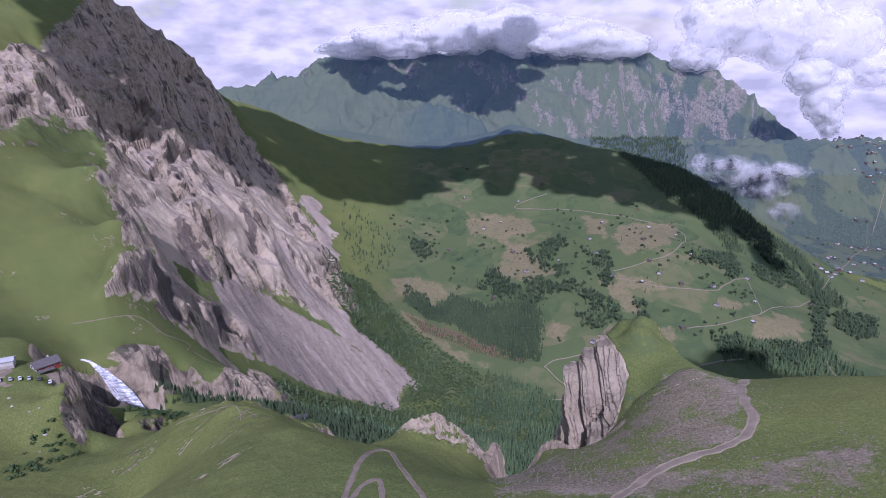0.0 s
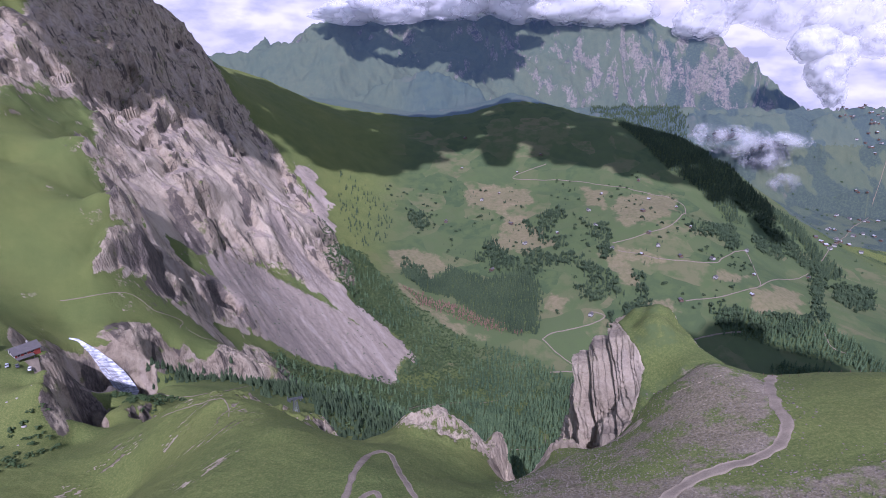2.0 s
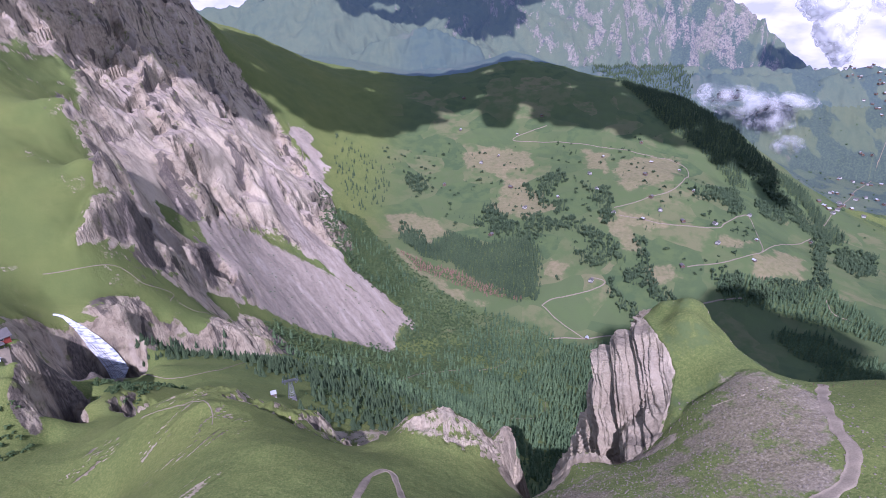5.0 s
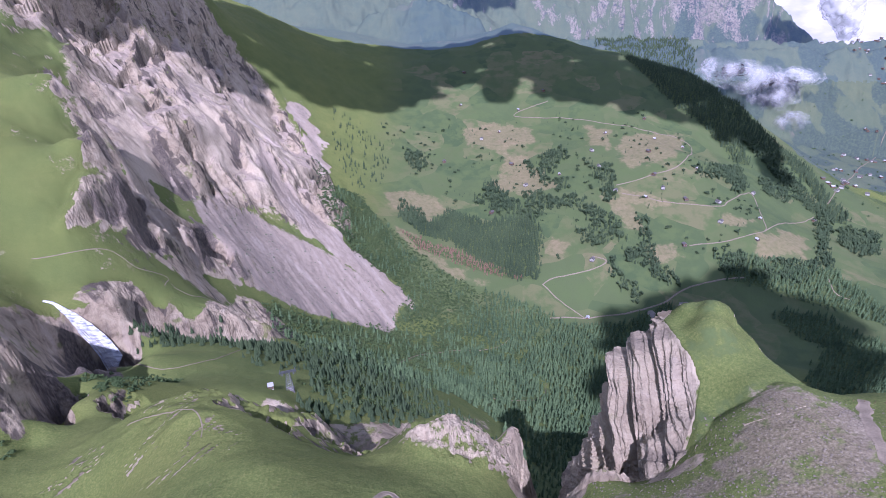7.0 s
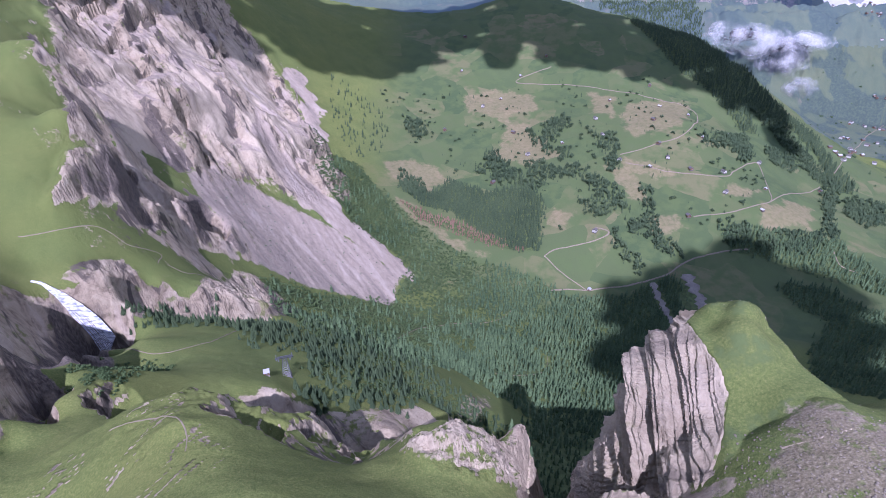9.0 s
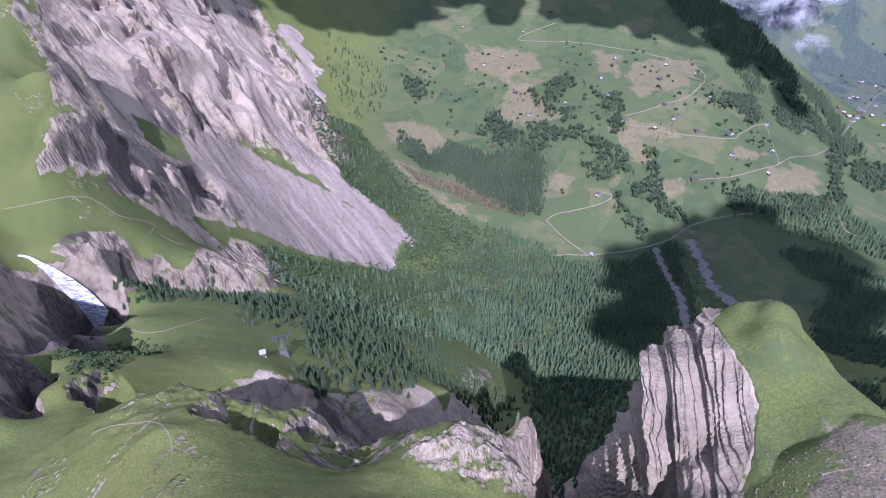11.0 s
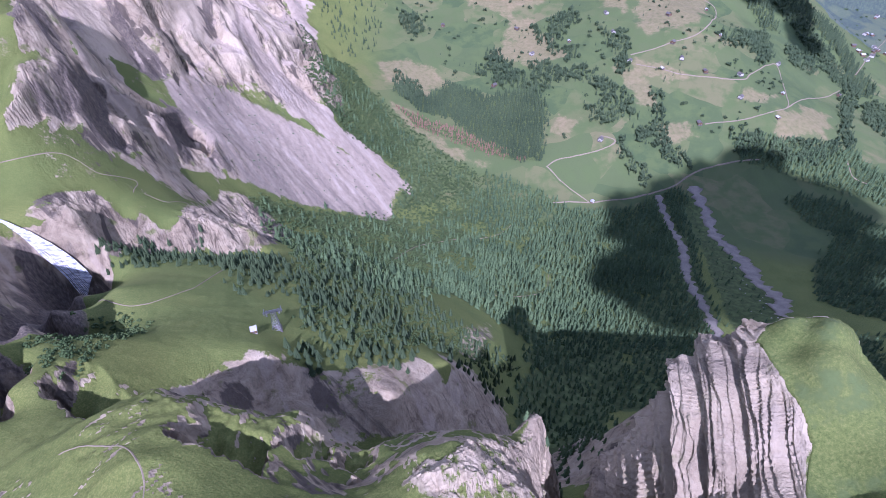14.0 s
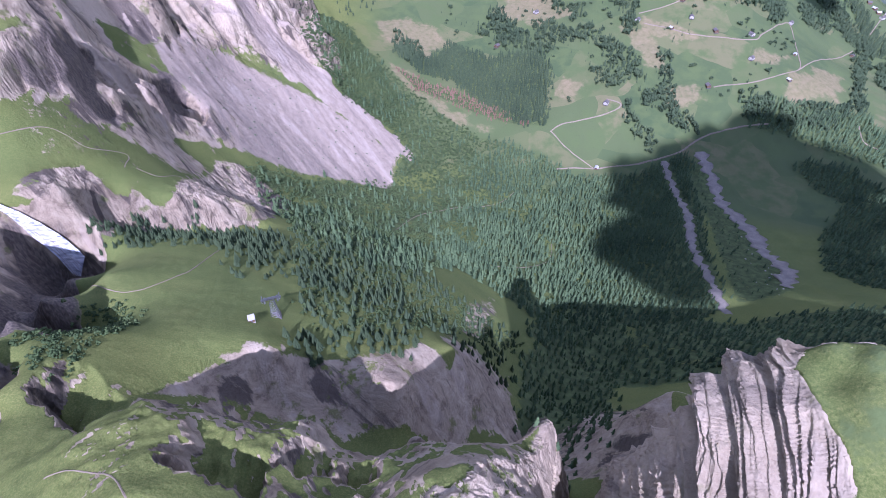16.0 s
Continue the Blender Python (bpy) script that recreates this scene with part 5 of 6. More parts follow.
def off_tracks(xs, ys):
    """Drops the spots that lie on a river bed, road or path."""
    ok = np.ones(xs.shape, bool)
    for key, line in TRACKS.items():
        if np.hypot(*line[0]) < 400:
            continue
        q = smooth_line(line, 6)
        d = np.min(np.hypot(xs[:, None] - q[None, :, 0], ys[:, None] - q[None, :, 1]), 1)
        ok &= d > TRACK_LOOKS.get(key, (4,))[0] * 0.55 + 3
    return xs[ok], ys[ok]


for key, gap, keep, size, label, mat in FOREST:
    xs, ys = off_tracks(*scatter_in(REGIONS[key], gap, RNG, keep))
    plant_many("forest", label, "forest", xs, ys, FAR_SPRUCE, size, mat, RNG)
for key, outline in GROVES.items():
    xs, ys = off_tracks(*scatter_in(outline, 8.5, RNG, 0.8))
    shady = key in "pqrvx"
    plant_many("grove", "dark spruce wood beside the shaded river" if shady else "dark grove of spruces and broadleaf trees between hay meadows", "trees", xs, ys, FAR_SPRUCE + ROUND_TREES, (12, 25), DARK_SPRUCE, RNG)
# the great wood on the valley floor: spruce below, scrub towards the scree
xs, ys = off_tracks(*scatter_in(REGIONS["forest_valley"], 8.2, RNG, 0.95))
open_ground = fbm(xs / 70, ys / 70, 3, 7)
scrubby = step01(-xs + 0.28 * (ys - 1000), -120, 40) + 0.5 * open_ground
pick = RNG.uniform(0, 1, xs.shape)
is_tree = (pick > scrubby * 0.85) & (open_ground < 0.32)
plant_many("forest", "mixed spruce forest filling the valley bottom", "forest", xs[is_tree], ys[is_tree], FAR_SPRUCE, (11, 26), SPRUCE, RNG)
plant_many("scrub", "green alder scrub below the scree", "scrub", xs[~is_tree], ys[~is_tree], BUSHES, (4, 9), BROADLEAF, RNG, 0.8)
xs, ys = scatter_in(REGIONS["scrub_slope"], 6.5, RNG, 0.9)
plant_many("scrub", "green alder scrub on the steep slope", "scrub", xs, ys, BUSHES, (4, 9), BROADLEAF, RNG, 0.8)
xs, ys = scatter_in(REGIONS["scree_fan"], 14, RNG, 0.3)
plant_many("scrub", "dwarf pines scattered over the scree", "scrub", xs, ys, BUSHES, (2.0, 4.5), SPRUCE, RNG, 0.7)
for key in ("scrub_bench", "scrub_gorge", "trees_left", "trees_slope"):
    xs, ys = scatter_in(REGIONS[key], 4.0, RNG, 0.6)
    plant_many("scrub", "low green bushes on the rocky bank", "scrub", xs, ys, BUSHES, (2.2, 5.0), BROADLEAF, RNG, 0.75)
# single trees on the hay slopes
HAY_SLOPE = [(-250, 2350), (900, 2350), (1050, 1750), (850, 1500), (500, 1450), (250, 1500), (-50, 1780)]
xs, ys = scatter_in(HAY_SLOPE, 24, RNG, 0.8)
clump = fbm(xs / 110, ys / 110, 4, 88) + RNG.uniform(-0.12, 0.12, xs.shape)
xs, ys = xs[clump > 0.11], ys[clump > 0.11]
plant_many("scattered_trees", "single spruces and bushes dotted over the hay slope", "trees", xs, ys, FAR_SPRUCE + BUSHES, (7, 15), DARK_SPRUCE, RNG)
xs, ys = scatter_in([(1500, 1900), (2000, 2300), (2700, 3300), (2400, 3700), (1700, 2900), (1450, 2100)], 60, RNG, 0.6)
plant_many("scattered_trees", "trees and hedges dotted over the main valley", "trees", xs, ys, FAR_SPRUCE + BUSHES, (6, 13), SPRUCE, RNG)


def tree_thing(k):
    rng = random.Random(100 + k)
    t = thing("spruce_tree", "young dark green spruce on the grassy bench", "tree", "spruces on the bench")
    v, f = spruce_mesh(rng, 7, 8, 1.0, 0.20)
    part("crown", mesh_of("crown", v, f, DARK_SPRUCE), DARK_SPRUCE, t)
    bm = bmesh.new()
    bmesh.ops.create_cone(bm, cap_ends=True, segments=6, radius1=0.022, radius2=0.006, depth=0.7, matrix=Matrix.Translation((0, 0, 0.30)))
    part("trunk", bm, BARK, t, "grey-brown trunk")
    return t


TREE_KINDS = [tree_thing(k) for k in range(4)]


def plant_singles():
    spots = []
    for key, gap, keep in (("trees_rim", 5.0, 0.7), ("trees_clump", 6.0, 0.6), ("trees_row", 5.5, 0.8), ("trees_gully", 8.0, 0.7), ("trees_bench_mid", 10.0, 0.45), ("trees_cirque", 12.0, 0.5), ("trees_slope", 9.0, 0.75)):
        xs, ys = scatter_in(REGIONS[key], gap, RNG, keep)
        if key == "trees_bench_mid":
            ok = fbm(xs / 40, ys / 40, 2, 66) > -0.15
            xs, ys = xs[ok], ys[ok]
        spots += list(zip(xs, ys))
    for i, (x, y) in enumerate(spots[:300]):
        s = PY.uniform(6.5, 14.0)
        m = Matrix.Translation((x, y, ground_z(x, y) - 0.05 * s)) @ Matrix.Rotation(PY.uniform(0, 6.28), 4, "Z") @ Matrix.Diagonal((s * 1.15, s * 1.15, s, 1))
        kind = TREE_KINDS[i % 4]
        if i < 4:
            kind.matrix_basis = m
        else:
            copy = copy_thing(kind, Matrix())
            copy.matrix_basis = m
    xs, ys = np.array(spots[300:]).T
    plant_many("trees", "row of young dark spruces below the cliff", "trees", xs, ys, [spruce_mesh(PY, 7, 8, 1.0, 0.22) for _ in range(4)], (7.0, 15.0), DARK_SPRUCE, RNG)


plant_singles()


# ---- farmhouses and barns ----
TIMBER = plain("weathered_timber", (0.16, 0.105, 0.07), 0.85, 0.2, 0.35, 0.6)
SHINGLE = plain("grey_roofing", (0.125, 0.115, 0.11), 0.7, 0.3, 0.25, 0.5)
PLASTER = plain("pale_plaster", (0.52, 0.50, 0.47), 0.9, 0.2, 0.1, 0.5)
RED_BOARD = plain("red_boarding", (0.27, 0.055, 0.04), 0.8, 0.2, 0.25, 0.8)
WHITE_ROOF = plain("bright_sheet_roof", (0.46, 0.46, 0.47), 0.45, 0.5, 0.12, 0.4)
STEEL = plain("galvanised_steel", (0.20, 0.21, 0.21), 0.45, 0.5, 0.15, 1.0, 0.8)
PANE_M, _, _pb = material("window_glass", 0.08, 0.6)
_pb.inputs["Base Color"].default_value = (0.03, 0.035, 0.04, 1)


def gable_body(w, d, h, ridge):
    bm = bmesh.new()
    pts = [(-w / 2, 0), (w / 2, 0), (w / 2, h), (0, ridge), (-w / 2, h)]
    front = [bm.verts.new((x, -d / 2, z)) for x, z in pts]
    back = [bm.verts.new((x, d / 2, z)) for x, z in pts]
    bm.faces.new(front)
    bm.faces.new(back[::-1])
    for i in range(5):
        bm.faces.new((front[i], back[i], back[(i + 1) % 5], front[(i + 1) % 5])[::-1])
    return bm


def roof_slab(w, d, h, ridge, side, thick=0.35, over=0.9):
    """One pitch of a gable roof, with its overhang."""
    bm = bmesh.new()
    slope = (ridge - h) / (w / 2)
    x0, x1 = 0.0, side * (w / 2 + over)
    z0, z1 = ridge + 0.02, ridge - slope * (w / 2 + over) + 0.02
    y0, y1 = -d / 2 - over, d / 2 + over
    v = [bm.verts.new(p) for p in ((x0, y0, z0), (x1, y0, z1), (x1, y1, z1), (x0, y1, z0), (x0, y0, z0 + thick), (x1, y0, z1 + thick), (x1, y1, z1 + thick), (x0, y1, z0 + thick))]
    for q in ((0, 1, 2, 3), (4, 5, 6, 7), (0, 1, 5, 4), (1, 2, 6, 5), (2, 3, 7, 6), (3, 0, 4, 7)):
        bm.faces.new([v[i] for i in q])
    bmesh.ops.recalc_face_normals(bm, faces=bm.faces)
    return bm


def chalet(label, w=9, d=12, h=4.2, ridge=7.0, wall=TIMBER, roof=SHINGLE, group="farms on the hay slope", name="chalet"):
    t = thing(name, label, "house", group)
    part("wall", gable_body(w, d, h, ridge), wall, t)
    for s in (-1, 1):
        part("roof", roof_slab(w, d, h, ridge, s), roof, t, "pale sheet roof pitch" if roof is WHITE_ROOF else "grey roof pitch")
    part("plinth", box((0, 0, -1.0), (w + 0.2, d + 0.2, 2.2)), SHINGLE, t, "grey stone plinth")
    for x in (-w / 4, w / 4):
        win = part("window", box((x, -d / 2 - 0.04, 2.6), (1.5, 0.12, 1.4)), PLASTER, t)
        part("pane", box((x, -d / 2 - 0.11, 2.6), (1.15, 0.06, 1.05)), PANE_M, win)
    part("door", box((0, -d / 2 - 0.05, 1.2), (1.2, 0.14, 2.1)), TIMBER, t)
    return t


FARM_KINDS = [
    chalet("brown timber barn with a pale roof on a meadow", 8, 10, 3.6, 6.2, TIMBER, WHITE_ROOF),
    chalet("brown timber farmhouse with a grey roof on a meadow", 11, 14, 5.0, 8.4),
    chalet("pale plastered farmhouse with a grey roof beside a road", 11, 13, 5.2, 8.6, PLASTER, SHINGLE),
]
FARM_SPOTS = [(238, 2275), (261, 2028), (165, 2211), (92, 2458), (446, 2530), (542, 2021), (793, 2112), (695, 1815), (706, 1751), (643, 1716), (761, 1699), (859, 1690), (907, 1523), (1255, 1800), (832, 1601), (849, 1853), (801, 2269), (427, 1471), (385, 1308), (167, 1736), (292, 1876), (410, 1909), (116, 2720), (560, 1760), (620, 2150), (720, 1960), (1040, 1825), (970, 1640), (700, 1520), (980, 1950), (330, 2420), (20, 2060), (540, 1905), (880, 2060)]
for i, (x, y) in enumerate(FARM_SPOTS):
    k = FARM_KINDS[i % 3]
    m = Matrix.Translation((x, y, ground_z(x, y) + 0.8)) @ Matrix.Rotation(PY.uniform(-0.9, 0.9), 4, "Z")
    if i < 3:
        k.matrix_basis = m
    else:
        copy_thing(k, m)
VILLAGE_KINDS = [
    chalet("village house with pale walls and a grey roof", 13, 15, 7, 11, PLASTER, SHINGLE, "houses of the valley village", "village_house"),
    chalet("village house with brown walls and a pale roof", 12, 14, 6.5, 10, TIMBER, WHITE_ROOF, "houses of the valley village", "village_house"),
    chalet("village house with brown boarding and a grey roof", 12, 14, 6.5, 10, TIMBER, SHINGLE, "houses of the valley village", "village_house"),
]


def village():
    count = 0
    for cx, cy, n, spread in ((2780, 3790, 52, 110), (2560, 3330, 30, 75), (2700, 3560, 24, 90), (1730, 2330, 7, 45), (1950, 2620, 9, 60), (2250, 2950, 10, 60), (1560, 2190, 5, 35), (2300, 3900, 12, 120)):
        for _ in range(n):
            x, y = PY.gauss(cx, spread), PY.gauss(cy, spread)
            k = VILLAGE_KINDS[count % 3]
            m = Matrix.Translation((x, y, ground_z(x, y) + 1.0)) @ Matrix.Rotation(PY.uniform(-1.5, 1.5), 4, "Z")
            if count < 3:
                k.matrix_basis = m
            else:
                copy_thing(k, m)
            count += 1


village()


# ---- the cable car's top station on its terrace ----
def station():
    t = thing("station_building", "grey-roofed mountain station with white gable and red boarding", "building")
    w, d, h, r = 15, 19, 6.0, 9.2
    part("wall", gable_body(w, d, h, r), PLASTER, t, "white plastered wall")
    for s in (-1, 1):
        part("roof", roof_slab(w, d, h, r, s, 0.5, 1.3), SHINGLE, t, "broad grey roof pitch")
    part("cladding", box((w / 2 + 0.15, 0, 3.0), (0.3, d - 0.4, 5.2)), RED_BOARD, t, "dark red boarded side")
    part("plinth", box((0, 0, -1.0), (w + 0.3, d + 0.3, 3.0)), STONE, t)
    part("canopy", box((w / 2 + 3.0, -3, 3.2), (6.0, 13, 0.45)), SHINGLE, t, "flat grey canopy")
    for y in (-8.5, 2.5):
        part("post", box((w / 2 + 5.7, y, 1.4), (0.35, 0.35, 3.4)), STEEL, t)
    for y in (-6.5, -1.5, 3.5):
        win = part("window", box((w / 2 + 0.33, y, 4.5), (0.14, 2.6, 1.5)), PLASTER, t)
        part("pane", box((w / 2 + 0.42, y, 4.5), (0.06, 2.2, 1.1)), PANE_M, win)
    for x in (-3.6, 3.6):
        win = part("window", box((x, -d / 2 - 0.05, 4.6), (2.2, 0.14, 1.7)), SHINGLE, t)
        part("pane", box((x, -d / 2 - 0.14, 4.6), (1.8, 0.06, 1.3)), PANE_M, win)
    part("chimney", box((-3, 4, 9.0), (1.2, 1.2, 2.2)), PLASTER, t)
    z = ground_z(-252, 320)
    t.matrix_basis = pose(-248, 317, z + 0.6, 0, 0, -37) @ Matrix.Diagonal((0.68, 0.68, 0.76, 1))
    shed = thing("long_shed", "long low shed with a bright sheet roof and pale wall", "shed")
    part("wall", gable_body(7, 20, 2.9, 4.0), PLASTER, shed)
    for s in (-1, 1):
        part("roof", roof_slab(7, 20, 2.9, 4.0, s, 0.3, 0.5), WHITE_ROOF, shed, "bright sheet roof pitch")
    part("plinth", box((0, 0, -0.8), (7.2, 20.2, 2.0)), STONE, shed)
    shed.matrix_basis = pose(-272, 308, ground_z(-272, 308) + 0.7, 0, 0, -62)


station()


def car(colour, label):
    paint, _, b = material("car_paint", 0.3, 0.5)
    b.inputs["Base Color"].default_value = (*colour, 1)
    t = thing("parked_car", label, "car", "cars parked at the station")
    part("body", box((0, 0, 0.62), (1.75, 4.2, 0.62), 0, 0.12), paint, t)
    part("cabin", box((0, 0.15, 1.15), (1.5, 2.2, 0.55), 0, 0.16), PANE_M, t, "dark glass cabin")
    part("roof", box((0, 0.15, 1.44), (1.3, 1.7, 0.08), 0, 0.03), paint, t)
    for x in (-0.8, 0.8):
        for y in (-1.3, 1.3):
            bm = bmesh.new()
            bmesh.ops.create_cone(bm, cap_ends=True, segments=12, radius1=0.32, radius2=0.32, depth=0.22, matrix=Matrix.Translation((x, y, 0.32)) @ Matrix.Rotation(radians(90), 4, "Y"))
            part("wheel", bm, TYRE, t)
    return t


TYRE = plain("rubber", (0.02, 0.02, 0.02))
YARD = [(-238, 305), (-242, 302), (-246, 300), (-250, 298), (-234, 309), (-254, 296), (-259, 294)]
for i, (x, y) in enumerate(YARD):
    shade = [((0.75, 0.75, 0.76), "white car parked on the terrace"), ((0.10, 0.10, 0.11), "dark grey car parked on the terrace"), ((0.45, 0.46, 0.48), "silver car parked on the terrace")][i % 3]
    c = car(*shade)
    c.matrix_basis = pose(x, y, ground_z(x, y) + 0.35, 0, 0, 35 + 6 * (i % 2))
pad = [(-270, 292), (-252, 289), (-232, 305), (-240, 316), (-266, 308)]
bm = bmesh.new()
top = [bm.verts.new((x, y, ground_z(x, y) + 0.25)) for x, y in pad]
low = [bm.verts.new((x, y, ground_z(x, y) - 4)) for x, y in pad]
bm.faces.new(top)
for i in range(5):
    bm.faces.new((top[i], low[i], low[(i + 1) % 5], top[(i + 1) % 5]))
bmesh.ops.recalc_face_normals(bm, faces=bm.faces)
me = bpy.data.meshes.new("pavement")
bm.to_mesh(me)
me.materials.append(DIRT)
tagged(new("pavement", me), "grey gravel yard in front of the station", "yard", kind="structure")


# ---- cable car support with its cabin ----
def support_tower(x, y):
    t = thing("cable_tower", "grey steel lattice tower of the cable car on the meadow", "tower")
    hgt, b0, b1 = 17.0, 3.0, 1.3
    for sx in (-1, 1):
        for sy in (-1, 1):
            part("leg", add_bar(bmesh.new(), (sx * b0, sy * b0, -1.5), (sx * b1, sy * b1, hgt), 0.45), STEEL, t)
    for k in range(8):
        z0, z1 = hgt * k / 8, hgt * (k + 1) / 8
        r0, r1 = b0 + (b1 - b0) * k / 8, b0 + (b1 - b0) * (k + 1) / 8
        for (ax, ay), (bx, by) in (((-1, -1), (1, -1)), ((1, -1), (1, 1)), ((1, 1), (-1, 1)), ((-1, 1), (-1, -1))):
            part("brace", add_bar(bmesh.new(), (ax * r0, ay * r0, z0), (bx * r1, by * r1, z1), 0.22), STEEL, t)
            part("brace", add_bar(bmesh.new(), (bx * r0, by * r0, z0), (ax * r1, ay * r1, z1), 0.22), STEEL, t)
    part("crossarm", add_box(box((0, 0, hgt), (13, 1.3, 0.9)), (0, 0, hgt + 1.2), (9, 0.7, 0.5)), STEEL, t)
    for sx in (-1, 1):
        part("saddle", box((sx * 5.6, 0, hgt + 0.8), (0.6, 6.5, 0.7), 0, 0.12), STEEL, t)
        part("walkway", box((sx * 4.2, 0, hgt - 0.7), (1.1, 6.0, 0.18)), STEEL, t)
    part("footing", box((0, 0, -1.4), (7.4, 7.4, 2.0), 0, 0.2), SHINGLE, t, "grey concrete footing")
    t.matrix_basis = pose(x, y, ground_z(x, y) + 0.4, 0, 0, 18)


support_tower(-122, 420)
hut = thing("service_hut", "small white-roofed service hut below the cable tower", "hut")
part("wall", box((0, 0, 1.3), (3.6, 4.0, 3.0)), TIMBER, hut, "dark timber wall")
part("roof", box((0, 0, 3.0), (4.4, 5.0, 0.35), 0, 0.08), WHITE_ROOF, hut, "flat white roof")
part("door", box((0, -2.05, 1.1), (1.1, 0.14, 2.1)), SHINGLE, hut)
part("plinth", box((0, 0, -1.0), (3.9, 4.3, 2.2)), PLASTER, hut)
hut.matrix_basis = pose(-130, 402, ground_z(-130, 402) + 0.8, 0, 0, 20)


# ---- the waterfall ----
def water_material():
    m, nt, b = material("white_water", 0.35, 0.5)
    pos = nt.nodes.new("ShaderNodeTexCoord").outputs["Object"]
    v = map_node(nt, pos, (0.16, 0.5, 0.5))
    c = ramp_node(nt, noise_node(nt, v, 1.0, 6, 0.6), [(0.36, (0.16, 0.18, 0.22)), (0.5, (0.58, 0.61, 0.67)), (0.62, (0.93, 0.94, 0.96))])
    nt.links.new(c, b.inputs["Base Color"])
    bump_node(nt, b, noise_node(nt, v, 3.0, 4), 0.6, 0.4)
    return m


WATER = water_material()


def waterfall():
    t = thing("waterfall", "white waterfall sliding down a dark rock chamber", "waterfall")
    line = smooth_line([(-374, 529), (-366, 530), (-358, 530), (-348, 530), (-337, 529), (-327, 528), (-319, 526), (-312, 523)], 0.8)
    n = len(line)
    s = np.linspace(0, 1, n)
    drop = np.interp(line[:, 0], [-374, -366, -358, -348, -337, -327, -319, -312], [419, 417, 411, 403, 393, 382, 371, 360])
    rng = np.random.default_rng(8)
    for k in range(18):
        w0 = (k / 17) ** 1.4 * (3.0 + 24 * s ** 1.1) + 0.6 * pnoise(s * 6, s * 0 + k, 3)
        width = (0.5 + 0.75 * s) * rng.uniform(0.6, 1.15) * (1.0 if k < 8 else 0.4)
        push = 2.6 + 0.7 * pnoise(s * 9 + k * 3.1, s * 0 + k, 5)
        start = 0 if k < 8 else int(n * (0.10 + 0.045 * (k - 8)))
        v = []
        for i in range(start, n):
            for f, g in ((-1, -0.35), (-0.35, 0.25), (0.35, 0.25), (1, -0.35)):
                w = w0[i] + width[i] * f
                v.append((line[i, 0] - 0.42 * w, line[i, 1] - 0.22 * w - push[i] - g, drop[i] - 0.88 * w + 0.8))
        f = [(4 * i + j, 4 * i + j + 1, 4 * i + j + 5, 4 * i + j + 4) for i in range(n - start - 1) for j in range(3)]
        part("strand", mesh_of("strand", v, f, WATER, True), WATER, t)


waterfall()


# ---- stones ----
def stone_mesh(rng):
    bm = bmesh.new()
    bmesh.ops.create_icosphere(bm, subdivisions=1, radius=0.5)
    for v in bm.verts:
        v.co *= rng.uniform(0.7, 1.25)
        v.co.z *= 0.62
    vs, fs = [tuple(v.co) for v in bm.verts], [tuple(x.index for x in f.verts) for f in bm.faces]
    bm.free()
    return np.array(vs), fs


STONES = [stone_mesh(PY) for _ in range(6)]
xs, ys = scatter_in(REGIONS["gravel_slope"], 1.0, RNG, 0.75)
ok = ys + 0.3 * (xs - 100) < 212
xs, ys = xs[ok], ys[ok]
plant_many("stones", "loose limestone rubble on the bare slope", "stones", xs, ys, STONES, (0.2, 0.95), RUBBLE, RNG)
xs, ys = scatter_in(REGIONS["scree_fan"], 8, RNG, 0.6)
plant_many("stones", "pale boulders scattered over the scree", "stones", xs, ys, STONES, (0.5, 2.4), RUBBLE, RNG)
xs, ys = scatter_in([(-240, 225), (-205, 255), (-220, 285), (-260, 280), (-300, 230)], 9, RNG, 0.35)
plant_many("stones", "pale boulders on the terrace meadow", "stones", xs, ys, STONES, (0.8, 3.0), STONE, RNG)
xs, ys = scatter_in([(560, 900), (600, 1000), (570, 760), (530, 770)], 12, RNG, 0.5)
plant_many("stones", "boulders in the river bed", "stones", xs, ys, STONES, (2, 5), STONE, RNG)


# ---- fence along the ridge ----
fence = thing("fence", "low wooden post fence along the grassy ridge", "fence")
fx = smooth_line([(122, 209), (150, 207), (190, 199), (240, 190), (290, 182)], 3.4)
for x, y in fx:
    part("post", add_bar(bmesh.new(), (x, y, ground_z(x, y) - 0.3), (x, y, ground_z(x, y) + 1.15), 0.16, 6), TIMBER, fence)


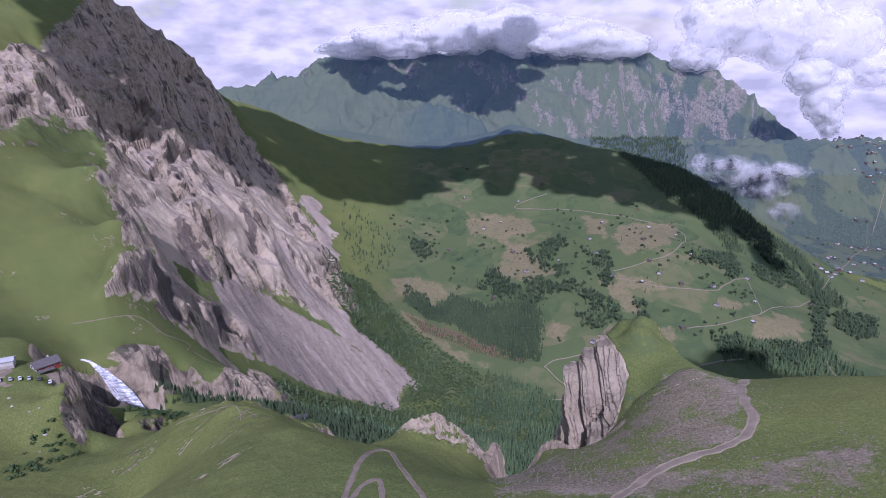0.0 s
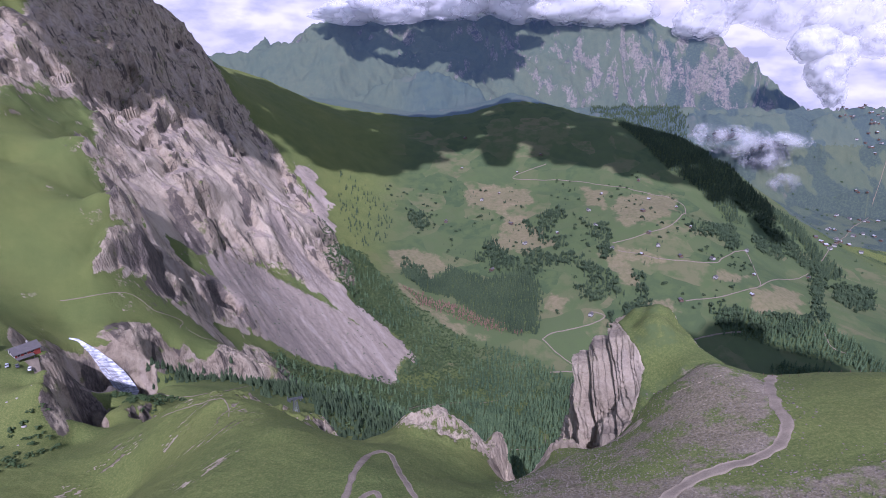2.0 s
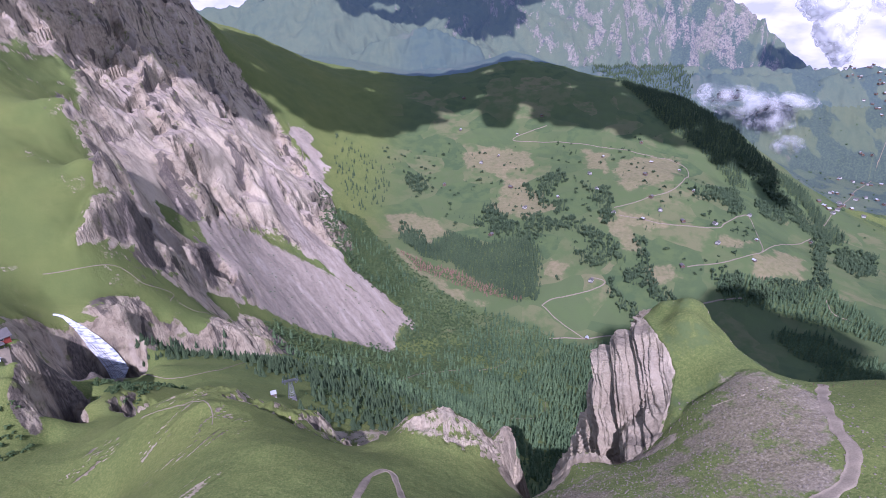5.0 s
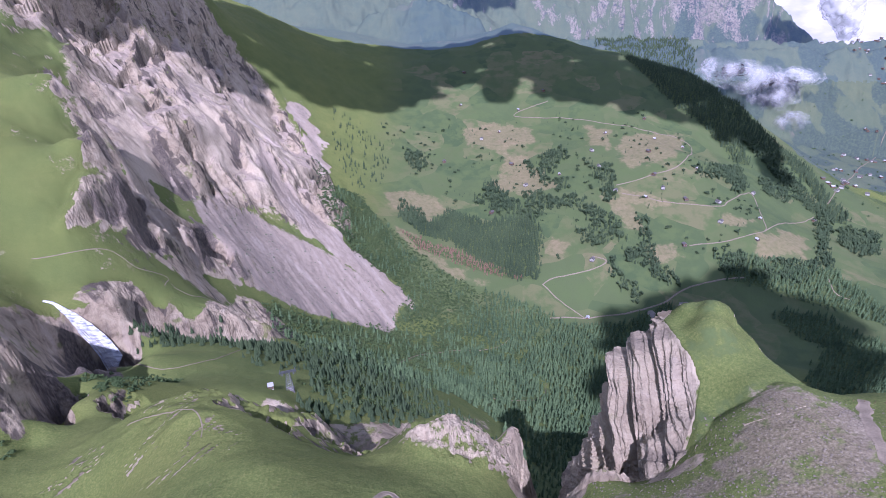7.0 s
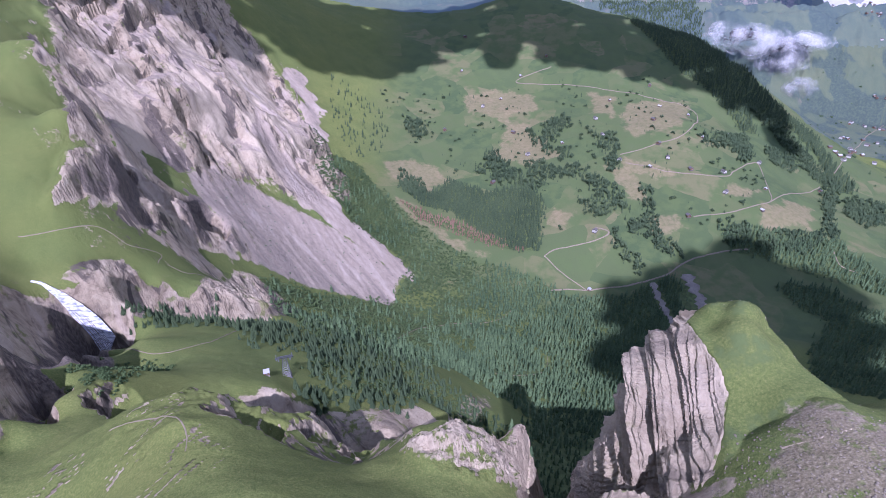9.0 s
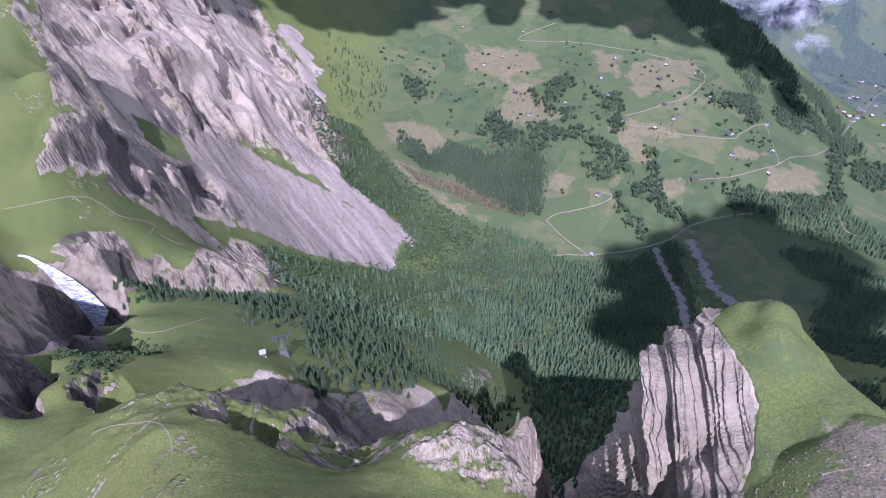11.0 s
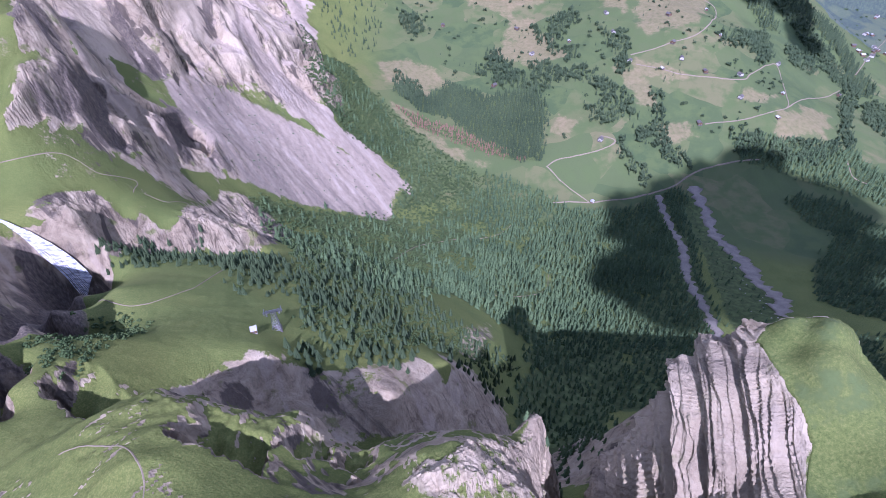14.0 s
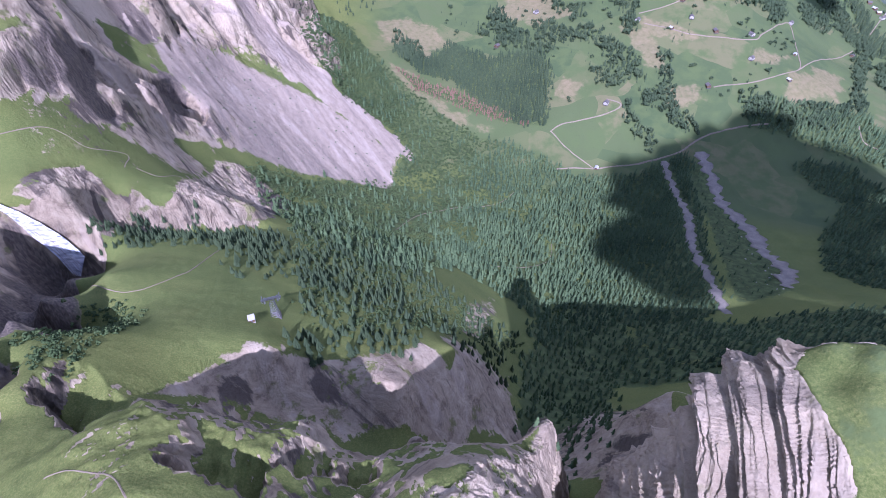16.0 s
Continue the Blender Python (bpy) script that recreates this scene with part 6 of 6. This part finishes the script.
# ---- clouds ----
def cloud_material(name, lo, hi, scale, thin):
    m, nt, b = material(name, 1.0, 0.0)
    nt.nodes.remove(b)
    white = (0.93, 0.93, 0.94, 1)
    front, back, clear = nt.nodes.new("ShaderNodeBsdfDiffuse"), nt.nodes.new("ShaderNodeBsdfTranslucent"), nt.nodes.new("ShaderNodeBsdfTransparent")
    front.inputs[0].default_value, back.inputs[0].default_value = white, white
    half, veil = nt.nodes.new("ShaderNodeMixShader"), nt.nodes.new("ShaderNodeMixShader")
    half.inputs[0].default_value = 0.5
    nt.links.new(front.outputs[0], half.inputs[1])
    nt.links.new(back.outputs[0], half.inputs[2])
    nt.links.new(clear.outputs[0], veil.inputs[1])
    nt.links.new(half.outputs[0], veil.inputs[2])
    nt.links.new(veil.outputs[0], nt.nodes["Material Output"].inputs[0])
    pos = nt.nodes.new("ShaderNodeNewGeometry").outputs["Position"]
    a = noise_node(nt, pos, scale, 4, 0.5)
    at = nt.nodes.new("ShaderNodeAttribute")
    at.attribute_name = "body"
    dense = math_node(nt, "ADD", math_node(nt, "MULTIPLY", at.outputs["Fac"], 1 - thin), thin)
    alpha = math_node(nt, "MULTIPLY", smooth_node(nt, math_node(nt, "ADD", a, math_node(nt, "MULTIPLY", at.outputs["Fac"], 0.2)), lo, hi), dense)
    nt.links.new(alpha, veil.inputs[0])
    return m


VAPOUR = cloud_material("cloud_vapour", 0.30, 0.62, 0.012, 0.3)
MIST = cloud_material("thin_vapour", 0.44, 0.9, 0.012, 0.12)
THICK_VAPOUR = cloud_material("thick_cloud_vapour", 0.24, 0.46, 0.008, 0.8)


SOFT = ((1.0, 0.2), (0.84, 0.85))


def cloud(lumps, label, seed, mat, fine=4, shells=((1.0, 0.85),)):
    """Billows of vapour: each lump is a set of rough shells, thin outside and dense within."""
    rng = random.Random(seed)
    verts, faces, body, n = [], [], [], 0
    for cx, cy, cz, rx, ry, rz in lumps:
        for shell, dense in shells:
            bm = bmesh.new()
            bmesh.ops.create_icosphere(bm, subdivisions=fine, radius=1)
            for v in bm.verts:
                q = v.co.copy()
                at = q * 1.25 + Vector((seed * 3.3 + cx * 0.01, cy * 0.01, 0))
                g = 0.86 + 0.5 * sum(abs(noise.noise(at * 2 ** k + Vector((k, k, k)))) * 0.5 ** k for k in range(5))
                verts.append((cx + q.x * rx * g * shell, cy + q.y * ry * g * shell, cz + q.z * rz * g * shell))
                body.append(dense)
            faces += [tuple(x.index + n for x in f.verts) for f in bm.faces]
            n += len(bm.verts)
            bm.free()
    me = mesh_of("cloud", verts, faces, mat, True)
    at = me.attributes.new("body", "FLOAT", "POINT")
    at.data.foreach_set("value", np.array(body, np.float32))
    return tagged(new("cloud", me), label, "cloud")


cloud([(2533, 3900, 515, 125, 80, 130), (2405, 3900, 690, 150, 80, 110), (2600, 3900, 400, 80, 60, 90), (2612, 3920, 643, 110, 60, 100)], "bright white cumulus hanging over the main valley", 3, VAPOUR, 4, SOFT)
cloud([(1610, 3100, 200, 170, 60, 75), (1769, 3100, 120, 130, 60, 80), (1480, 3100, 245, 120, 60, 50), (1880, 3050, -20, 80, 60, 50), (1900, 3150, 190, 130, 60, 45)], "thin ragged cloud drifting over the valley shoulder", 5, MIST, 4, ((1.0, 0.3), (0.8, 0.4), (0.55, 0.5)))
cloud([(-358, 4650, 955, 330, 120, 120), (100, 4650, 1010, 340, 120, 150), (560, 4650, 1020, 360, 120, 150), (960, 4650, 985, 340, 120, 140), (1300, 4650, 925, 300, 120, 110), (-702, 4650, 900, 260, 100, 75)], "bank of white cumulus resting on the distant summits", 7, VAPOUR, 4, SOFT)
cloud([(2159, 4600, 1080, 330, 120, 200), (2585, 4600, 1030, 380, 120, 240), (3025, 4600, 930, 380, 120, 240), (3315, 4600, 770, 300, 120, 160), (1960, 4600, 850, 200, 100, 120)], "towering white cumulus above the end of the range", 9, VAPOUR, 4, SOFT)

def overhead(points, high, size, seed, label):
    """A cloud bank high above, whose shade falls on the given stretch of land."""
    rng = random.Random(seed)
    lumps = []
    for x, y in points:
        z = ground_z(x, y)
        k = (high - z) / -SUN_WAY.z
        lumps.append((x - SUN_WAY.x * k, y - SUN_WAY.y * k, high + rng.uniform(-40, 40), size * rng.uniform(0.55, 1.45), size * rng.uniform(0.55, 1.45), size * 0.3))
    return cloud(lumps, label, seed, THICK_VAPOUR, 2, ((1.0, 0.3), (0.7, 1.0)))


def bank(outline, gap, high, size, seed, label, inset=0):
    xs, ys = scatter_in(outline, gap, np.random.default_rng(seed), 1.0)
    ok = outline_distance(xs, ys, outline, 60) > inset - 20
    xs, ys = xs[ok], ys[ok]
    # leave the crag and the ridge beside it in the sun
    rise = (580 - height(xs, ys)) / -SUN_WAY.z
    ox, oy = xs - SUN_WAY.x * rise, ys - SUN_WAY.y * rise
    ok = (rise < 0) | (oy > np.where(ox < -30, 0, np.where(ox < 55, 302, np.where(ox < 150, 272, 212))) + (0.75 if size < 40 else 1.1) * size)
    xs, ys = xs[ok], ys[ok]
    return overhead(list(zip(xs, ys)), high, size, seed, label)


bank([(-428, 2330), (-294, 2370), (-110, 2490), (16, 2610), (150, 2720), (205, 2470), (280, 2470), (340, 2600), (400, 2580), (525, 2450), (698, 2370), (966, 2320), (1112, 2220), (1260, 2060), (1393, 2200), (1101, 2680), (648, 2960), (378, 3060), (-141, 3060), (-500, 2950), (-880, 2700), (-860, 2400)], 58, 2300, 60, 21, "grey-white cloud bank above the far hill")
bank([(-818, 2187), (-856, 2726), (-645, 2646), (-514, 3050), (-277, 2387), (-467, 2298), (-549, 2231), (-641, 2249), (-746, 2219)], 62, 2300, 60, 30, "grey-white cloud above the saddle")
bank([(-960, 1350), (-800, 1500), (-780, 1750), (-650, 2120), (-860, 2330), (-1100, 2100), (-1100, 1600)], 120, 2300, 95, 22, "grey-white cloud above the rock mountain")
bank([(444, 1281), (398, 1074), (318, 906), (195, 737), (146, 600), (277, 637), (540, 599), (1072, 1309), (904, 1289), (887, 1396), (797, 1437), (722, 1423), (649, 1359), (556, 1316)], 44, 2200, 56, 23, "grey-white cloud above the deep valley", 34)
# reaches further than the cloud should, standing in for the ridge's own shade
bank([(100, 650), (62, 560), (100, 500), (300, 500), (900, 560), (900, 740), (300, 780), (190, 740), (140, 690)], 34, 2200, 30, 27, "unseen edge of the deep-valley cloud, extended to shade the ravine")
bank([(690, 1500), (740, 1560), (720, 1620), (670, 1560)], 60, 2200, 45, 24, "small cloud above the valley meadows")
bank(CLOUD_SHADES["massif"], 115, 2600, 120, 28, "grey-white cloud above the distant range")
